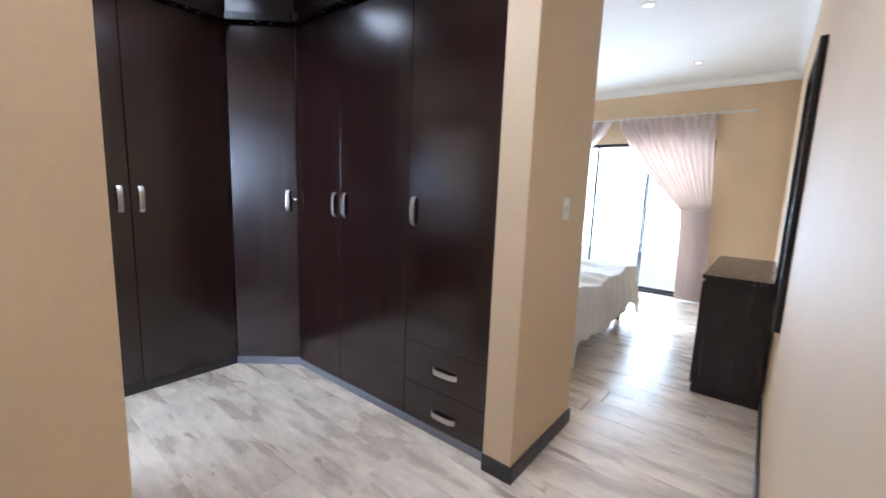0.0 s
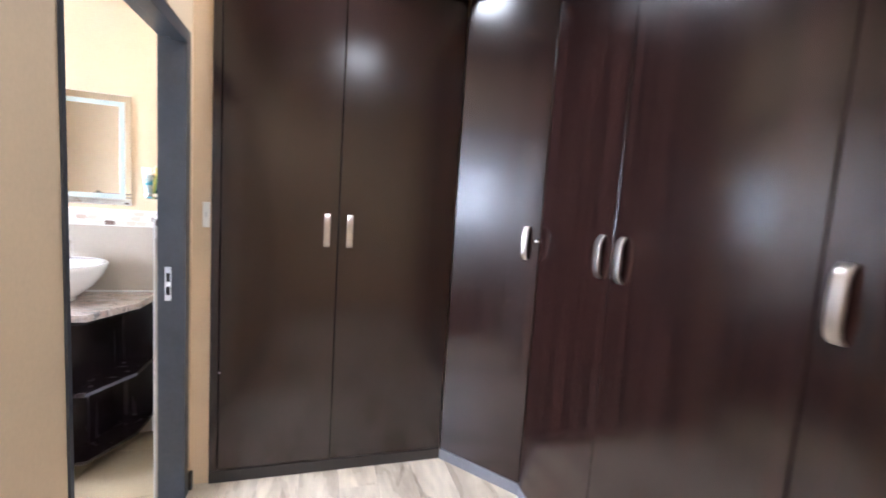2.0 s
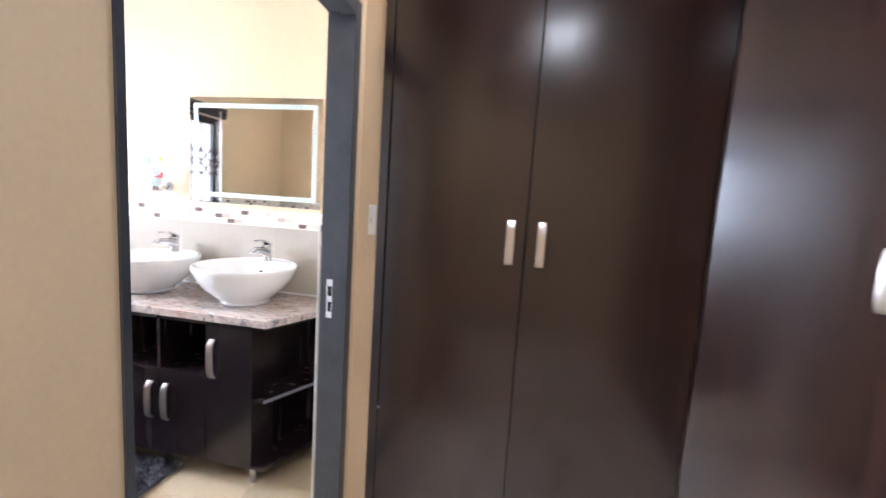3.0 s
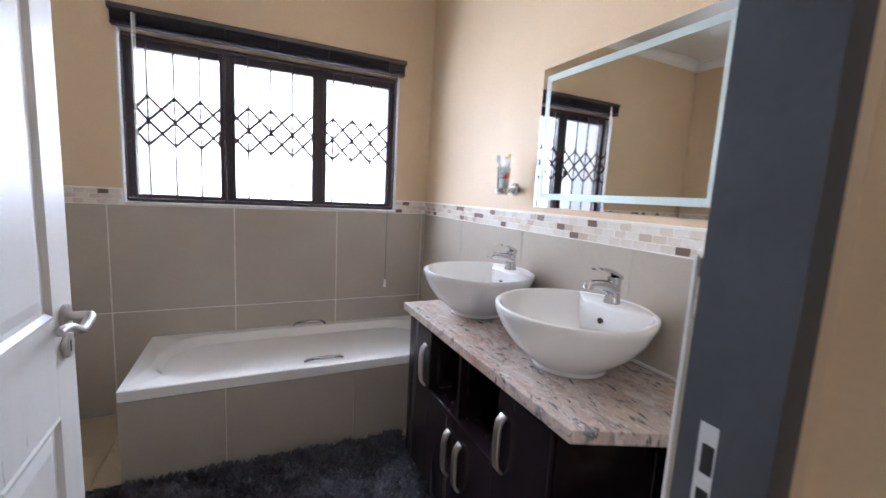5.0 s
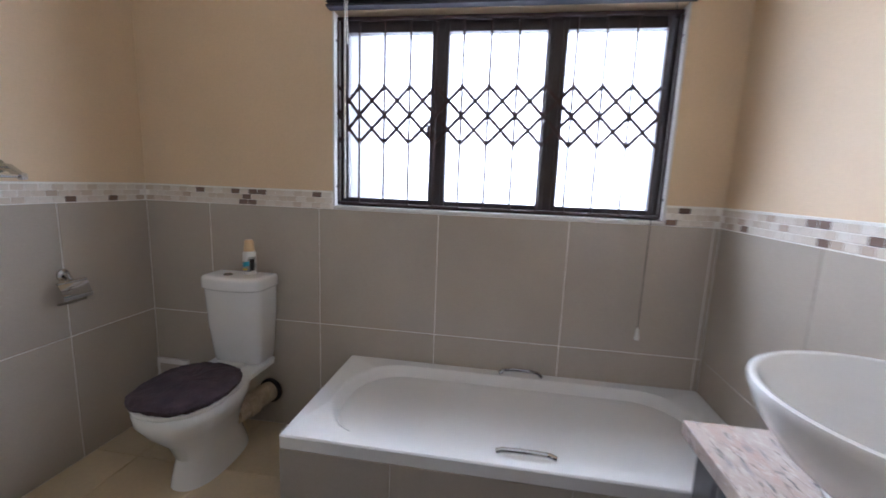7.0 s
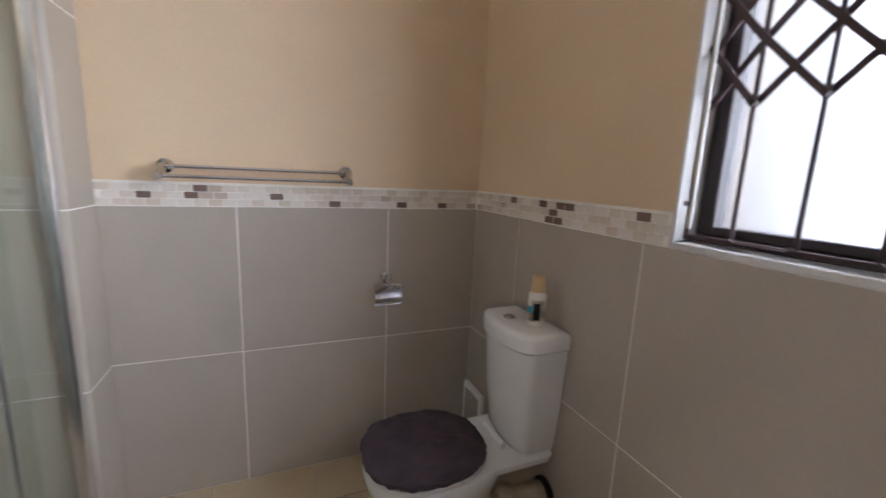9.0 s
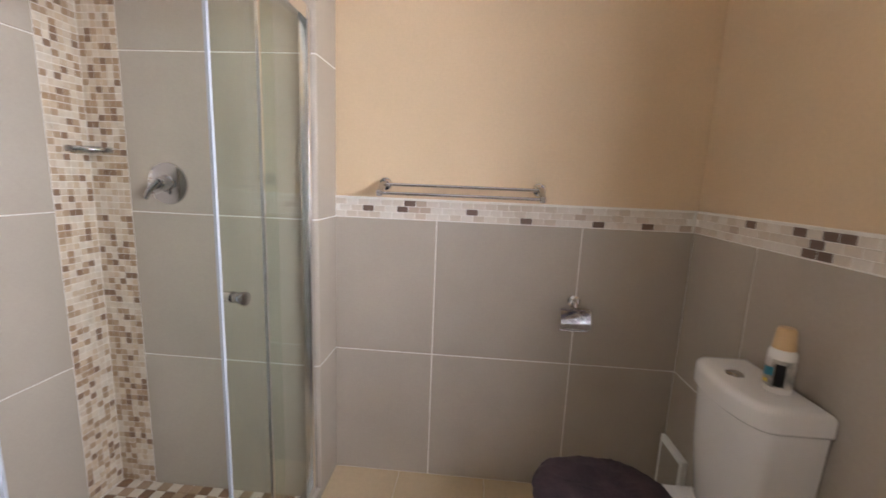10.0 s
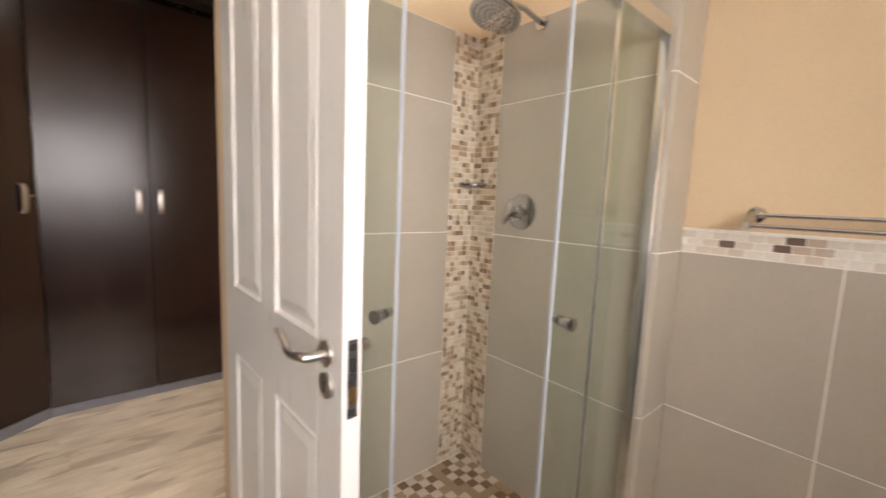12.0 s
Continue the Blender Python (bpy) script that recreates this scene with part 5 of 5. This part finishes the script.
sr = thing("rain_shower", "round chrome rain shower head on a short arm", "rain shower", (0.64, STY + 0.009, 2.10))
part("rosette", cyl((0, 0, 0), (0, 0.01, 0), 0.028, seg=24), M_CHROME, sr, "", True)
part("arm", tube([(0, 0.005, 0), (0, 0.12, 0.02), (0, 0.22, 0.01), (0, 0.27, -0.02)], 0.011, 14), M_CHROME, sr, "", True)
hp = part("rose", lathe([(0.0, 0.03), (0.02, 0.03), (0.025, 0.012), (0.09, 0.004), (0.098, -0.002), (0.098, -0.012), (0.09, -0.016), (0.0, -0.016)], 48), M_CHROME, sr, "chrome disc with grey nozzles", True)
hp.matrix_basis = pose(0, 0.285, -0.05, 20)
nz = bmesh.new()
for rr, k in ((0.02, 8), (0.04, 16), (0.06, 24), (0.08, 32)):
    for i in range(k):
        a = 2 * math.pi * i / k
        cyl((rr * math.cos(a), rr * math.sin(a), -0.0155), (rr * math.cos(a), rr * math.sin(a), -0.0195), 0.0022, seg=6, bm=nz)
tagged(part("nozzles", nz, M_SKIRT, hp), kind="stuff")
sp = thing("soap_dish", "small corner shelf of glass and chrome in the shower", "soap dish", (EX - 0.009, STY + 0.009, 1.42), 0)
part("shelf", prism([(-0.001, 0.001), (-0.095, 0.001), (-0.085, 0.045), (-0.045, 0.085), (-0.001, 0.095)], 0.0, 0.012, 0.001), M_GLASS, sp, "clear glass shelf")
part("rim", tube([(-0.095, 0.004, 0.012), (-0.085, 0.047, 0.012), (-0.047, 0.086, 0.012), (-0.004, 0.095, 0.012)], 0.012, 10), M_CHROME, sp, "chrome front rim", True)

# ---- bath mat ----
rg = thing("bath_mat", "dark charcoal shaggy bath mat on the tiled floor", "rug", (-0.27, 2.83, 0), -1.5)
part("backing", box(-0.41, 0.42, -0.76, 0.76, 0.001, 0.014, 0.005), M_RUG, rg)
rs = random.Random(4)
verts, faces = [], []
for i in range(24000):
    x, y = rs.uniform(-0.415, 0.425), rs.uniform(-0.765, 0.765)
    a, ln, lean = rs.uniform(0, 6.283), rs.uniform(0.016, 0.036), rs.uniform(0.25, 1.0)
    clump = noise.noise(Vector((x * 14, y * 14, 0)))
    da = a * 0.35 + clump * 5
    w = 0.0055
    px, py = math.cos(a) * w, math.sin(a) * w
    tx, ty = math.cos(da) * ln * lean * 0.8, math.sin(da) * ln * lean * 0.8
    k = len(verts)
    zt = 0.012 + ln * (1.05 - 0.45 * lean)
    verts += [(x - px, y - py, 0.010), (x + px, y + py, 0.010), (x + px + tx * 0.5, y + py + ty * 0.5, 0.010 + ln * 0.6), (x - px + tx * 0.5, y - py + ty * 0.5, 0.010 + ln * 0.6), (x + tx, y + ty, zt)]
    faces += [(k, k + 1, k + 2, k + 3), (k + 3, k + 2, k + 4)]
me = bpy.data.meshes.new("pile")
me.from_pydata(verts, [], faces)
me.materials.append(M_RUG)
pl = new("pile", me)
pl.parent = rg
tagged(pl, "long shaggy charcoal pile", kind="stuff")


# ---- pieces: tiles, mosaic, planks ----
def shared(bm, material, name):
    me = bpy.data.meshes.new(name)
    bm.to_mesh(me)
    bm.free()
    me.materials.append(material)
    return me


def piece(name, me, parent, m):
    ob = new(name, me)
    ob.parent = parent
    ob.matrix_basis = m
    return ob


T, TG = 0.605, 0.0042
_tile_cache = {}


def wall_tiles(wall, origin, turn, u0, u1, zs, joints, depth=0.008):
    """Tiles a wall from u0 to u1; u runs along x after the turn, and the tiles stand out towards -y."""
    cuts = [u0] + [j for j in sorted(joints) if u0 + 0.01 < j < u1 - 0.01] + [u1]
    for a, b in zip(cuts, cuts[1:]):
        for z0, z1 in zip(zs, zs[1:]):
            key = (round(b - a, 3), round(z1 - z0, 3))
            if key not in _tile_cache:
                _tile_cache[key] = shared(box(TG / 2, key[0] - TG / 2, -depth, 0, TG / 2, key[1] - TG / 2, 0.0012, seg=1), M_TILE, "tile")
            piece("tile", _tile_cache[key], wall, pose(*origin, 0, 0, turn) @ Matrix.Translation((a, -0.0005, z0)))


def grout(parent, origin, turn, u0, u1, z0, z1, material=None):
    g = part("grout", box(u0, u1, -0.0065, 0.0, z0, z1), material or M_GROUT, parent)
    g.matrix_basis = pose(*origin, 0, 0, turn)


ZT = (0.0, 0.6, 1.2)
_mos = [shared(box(0.0012, w - 0.0012, -0.0075, 0, 0.0011, 0.0253, 0.0014, seg=1), M_MOSAIC, "mosaic_tile") for w in (0.049, 0.040, 0.0505)]


def border(wall, origin, turn, u0, u1, seed):
    """Three rows of small stone pieces and a thin top strip."""
    r = random.Random(seed)
    for row in range(3):
        u = u0 + (0.021 if row == 1 else 0.0)
        while u < u1 - 0.02:
            i = r.choice((0, 0, 0, 2))
            w = (0.049, 0.040, 0.0505)[i]
            if u + w > u1:
                i, w = 1, 0.040
                if u + w > u1:
                    break
            piece("mosaic_tile", _mos[i], wall, pose(*origin, 0, 0, turn) @ Matrix.Translation((u, -0.0005, 1.2015 + row * 0.0263)))
            u += w
    t = part("top_strip", box(u0, u1, -0.009, 0, 1.2815, 1.289, 0.002), M_GROUT, wall, "pale stone top strip")
    t.matrix_basis = pose(*origin, 0, 0, turn)


# north wall: u = x
jn = [0.395 - T * k for k in range(-1, 5)]
wall_tiles(wall_north, (0, NY, 0), 0, WX + 0.0066, EX - 0.001, ZT, jn)
grout(wall_north, (0, NY, 0), 0, WX, EX - 0.0005, 0, 1.197, mat("taupe_grout", (0.40, 0.37, 0.32), 0.7, vary=0.05))
grout(wall_north, (0, NY, 0), 0, WX, EX - 0.0005, 1.1972, 1.285)
border(wall_north, (0, NY, 0), 0, WX + 0.0066, EX - 0.001, 1)
# west wall: u runs north
jw = [2.163 + T * k for k in range(-2, 4)]
wall_tiles(wall_west, (WX, 0, 0), 90, SY + 0.0066, NY - 0.0066, ZT, jw)
grout(wall_west, (WX, 0, 0), 90, SY, NY, 0, 1.199)
grout(wall_west, (WX, 0, 0), 90, SY, WS, 1.1995, 1.285)
grout(wall_west, (WX, 0, 0), 90, WN, NY, 1.1995, 1.285)
border(wall_west, (WX, 0, 0), 90, SY + 0.0066, WS - 0.001, 2)
border(wall_west, (WX, 0, 0), 90, WN + 0.001, NY - 0.0066, 3)
# south wall: u runs west
js = [0.348 + T * k for k in range(-2, 3)]
wall_tiles(wall_south, (0, SY, 0), 180, -STX + 0.0066, -WX - 0.0066, ZT, js)
grout(wall_south, (0, SY, 0), 180, -STX + 0.001, -WX, 0, 1.285)
border(wall_south, (0, SY, 0), 180, -STX + 0.0066, -WX - 0.0066, 4)
# tiled return on the partition north of the doorway
RT0, RT1 = EX - 0.026, EX - 0.0105
RY0 = DN + 0.020
for z0, z1 in ((0.0, 0.6), (0.6, 1.2)):
    part("tile", box(RT0, RT1, RY0, NY - 0.012, z0 + 0.002, z1 - 0.002, 0.001, seg=1), M_TILE, wall_east)
part("grout", box(RT0 + 0.003, EX, DN + 0.052, NY - 0.0125, 0.0, 1.285), M_GROUT, wall_east)
for k in range(3):
    part("mosaic_tile", box(RT0 + 0.002, RT1, RY0, RY0 + 0.048, 1.2015 + k * 0.0263, 1.2265 + k * 0.0263, 0.0014, seg=1), M_MOSAIC, wall_east)
part("top_strip", box(RT0 - 0.002, RT1, RY0 - 0.0015, NY - 0.0125, 1.2815, 1.290, 0.002), M_GROUT, wall_east, "pale stone top strip")
part("corner_trim", box(RT0 - 0.005, RT0 + 0.001, RY0 - 0.0015, RY0 + 0.004, 0.0, 1.2815, 0.001), M_WHITE, wall_east, "white corner trim")
# shower walls, tiled to door height and above
ZS_ = (-0.06, 0.6, 1.2, 1.8, 2.13)
MS = 0.163
wall_tiles(wall_shower, (0, STY, 0), 180, -EX + MS, -STX + 0.0075, ZS_, [-0.30])
grout(wall_shower, (0, STY, 0), 180, -EX + 0.001, -STX, -0.06, 2.13)
wall_tiles(wall_shower, (STX, 0, 0), -90, -STY - 0.0075, -SY - 0.001, (0.0, 0.6, 1.2, 1.8, 2.4), [])
grout(wall_shower, (STX, 0, 0), -90, -STY, -SY - 0.001, 0, 2.4)
wall_tiles(wall_east, (EX, 0, 0), -90, -2.43, -STY - MS, ZS_, [-2.10])
grout(wall_east, (EX, 0, 0), -90, -2.43, -STY - 0.001, -0.06, 2.13)
# mosaic strips in the shower corner
for par, org, turn, u0 in ((wall_shower, (0, STY, 0), 180, -EX + 0.008), (wall_east, (EX, 0, 0), -90, -STY - MS)):
    bm = bmesh.new()
    s = 0.0258
    for i in range(6):
        for j in range(85):
            z = -0.058 + j * s
            a = u0 + i * s
            box(a + 0.001, a + s - 0.001, -0.0075, 0, z + 0.001, z + s - 0.001, bm=bm)
    o = part("mosaic", bm, M_MOSAICD, par, "small brown and cream stone mosaic strip")
    o.matrix_basis = pose(*org, 0, 0, turn)
    tagged(o, kind="stuff")

# shower floor
sf = structure("floor_shower", box(STX, EX, STY, SY1 + 0.02, -0.011, -0.0095), M_GROUT, "brown and cream mosaic shower floor", "floor")
light, darkm = (mat("cream_mosaic", (0.70, 0.62, 0.52), 0.35, vary=0.1), mat("brown_mosaic", (0.27, 0.155, 0.085), 0.35, vary=0.2))
tan = mat("tan_mosaic", (0.44, 0.31, 0.20), 0.35, vary=0.15)
q = 0.0465
mesh_l = shared(box(0.0012, q - 0.0012, 0.0012, q - 0.0012, 0, 0.006, 0.0012, seg=1), light, "mosaic_tile")
mesh_d = shared(box(0.0012, q - 0.0012, 0.0012, q - 0.0012, 0, 0.006, 0.0012, seg=1), darkm, "mosaic_tile")
mesh_t = shared(box(0.0012, q - 0.0012, 0.0012, q - 0.0012, 0, 0.006, 0.0012, seg=1), tan, "mosaic_tile")
rf = random.Random(8)
for i in range(19):
    for j in range(19):
        x, y = STX + 0.012 + i * q, STY + 0.012 + j * q
        c = Vector((x, y)) - AC
        if (c.x < 0 < c.y and c.length > R - 0.03) or x < SX0 + 0.04:
            continue
        piece("mosaic_tile", rf.choice((mesh_l, mesh_l, mesh_l, mesh_t)) if (i + j) % 2 else rf.choice((mesh_d, mesh_d, mesh_t)), sf, pose(x, y, -0.0095))

# bathroom floor tiles
fl = bpy.data.objects["floor_bathroom"]
TF = 0.40
mesh_f = shared(box(0.0015, TF - 0.0015, 0.0015, TF - 0.0015, 0, 0.012, 0.0012, seg=1), M_FTILE, "tile")
ftiles = {}
for i in range(8):
    for j in range(8):
        x, y = WX + 0.01 - 0.02 + i * TF, SY + 0.01 - 0.17 + j * TF
        if y > NY - 0.1 or x > EX + 0.02:
            continue
        x1 = min(x + TF, EX + 0.005)
        y0 = y
        if y < SY1 - 0.05 and x1 > SX0:
            if y + TF < SY1:
                x1 = SX0 - 0.02
            elif x > SX0 - 0.1:
                y0 = SY1
        if x1 - x < 0.02:
            continue
        key = (round(x1 - x, 3), round(y + TF - y0, 3))
        if key not in ftiles:
            ftiles[key] = shared(box(0.0015, key[0] - 0.0015, 0.0015, key[1] - 0.0015, 0, 0.012, 0.0012, seg=1), M_FTILE, "tile")
        piece("tile", ftiles[key], fl, pose(x, y0, -0.0125))

# laminate planks
fb = bpy.data.objects["floor_bedroom"]
PW, PL = 0.193, 1.285
mesh_p = shared(box(0.0004, PW - 0.0004, 0.0004, PL - 0.0004, 0, 0.012, 0.0008, seg=1), M_PLANK, "plank")
rp = random.Random(2)
short = {}
for i in range(44):
    x = -0.9 + i * PW
    if x > BX - 0.02:
        break
    south, north = (RY + 0.001, HY) if x + PW < 1.1 else (RY + 0.001, BY)
    if 1.0 < x + PW and x < 3.2:
        north = 4.0
    y = south - rp.random() * (PL - 0.15)
    while y < north:
        a, b = max(y, south), min(y + PL, north)
        if b - a > 0.03:
            key = round(b - a, 2)
            me = mesh_p if key == round(PL, 2) else short.get(key)
            if me is None:
                me = short[key] = shared(box(0.0004, PW - 0.0004, 0.0004, key - 0.0004, 0, 0.012, 0.0008, seg=1), M_PLANK, "plank")
            piece("plank", me, fb, pose(max(x, 1.09) if (b > HY + 0.1 and x < 1.09) else x, a, -0.0125))
        y += PL
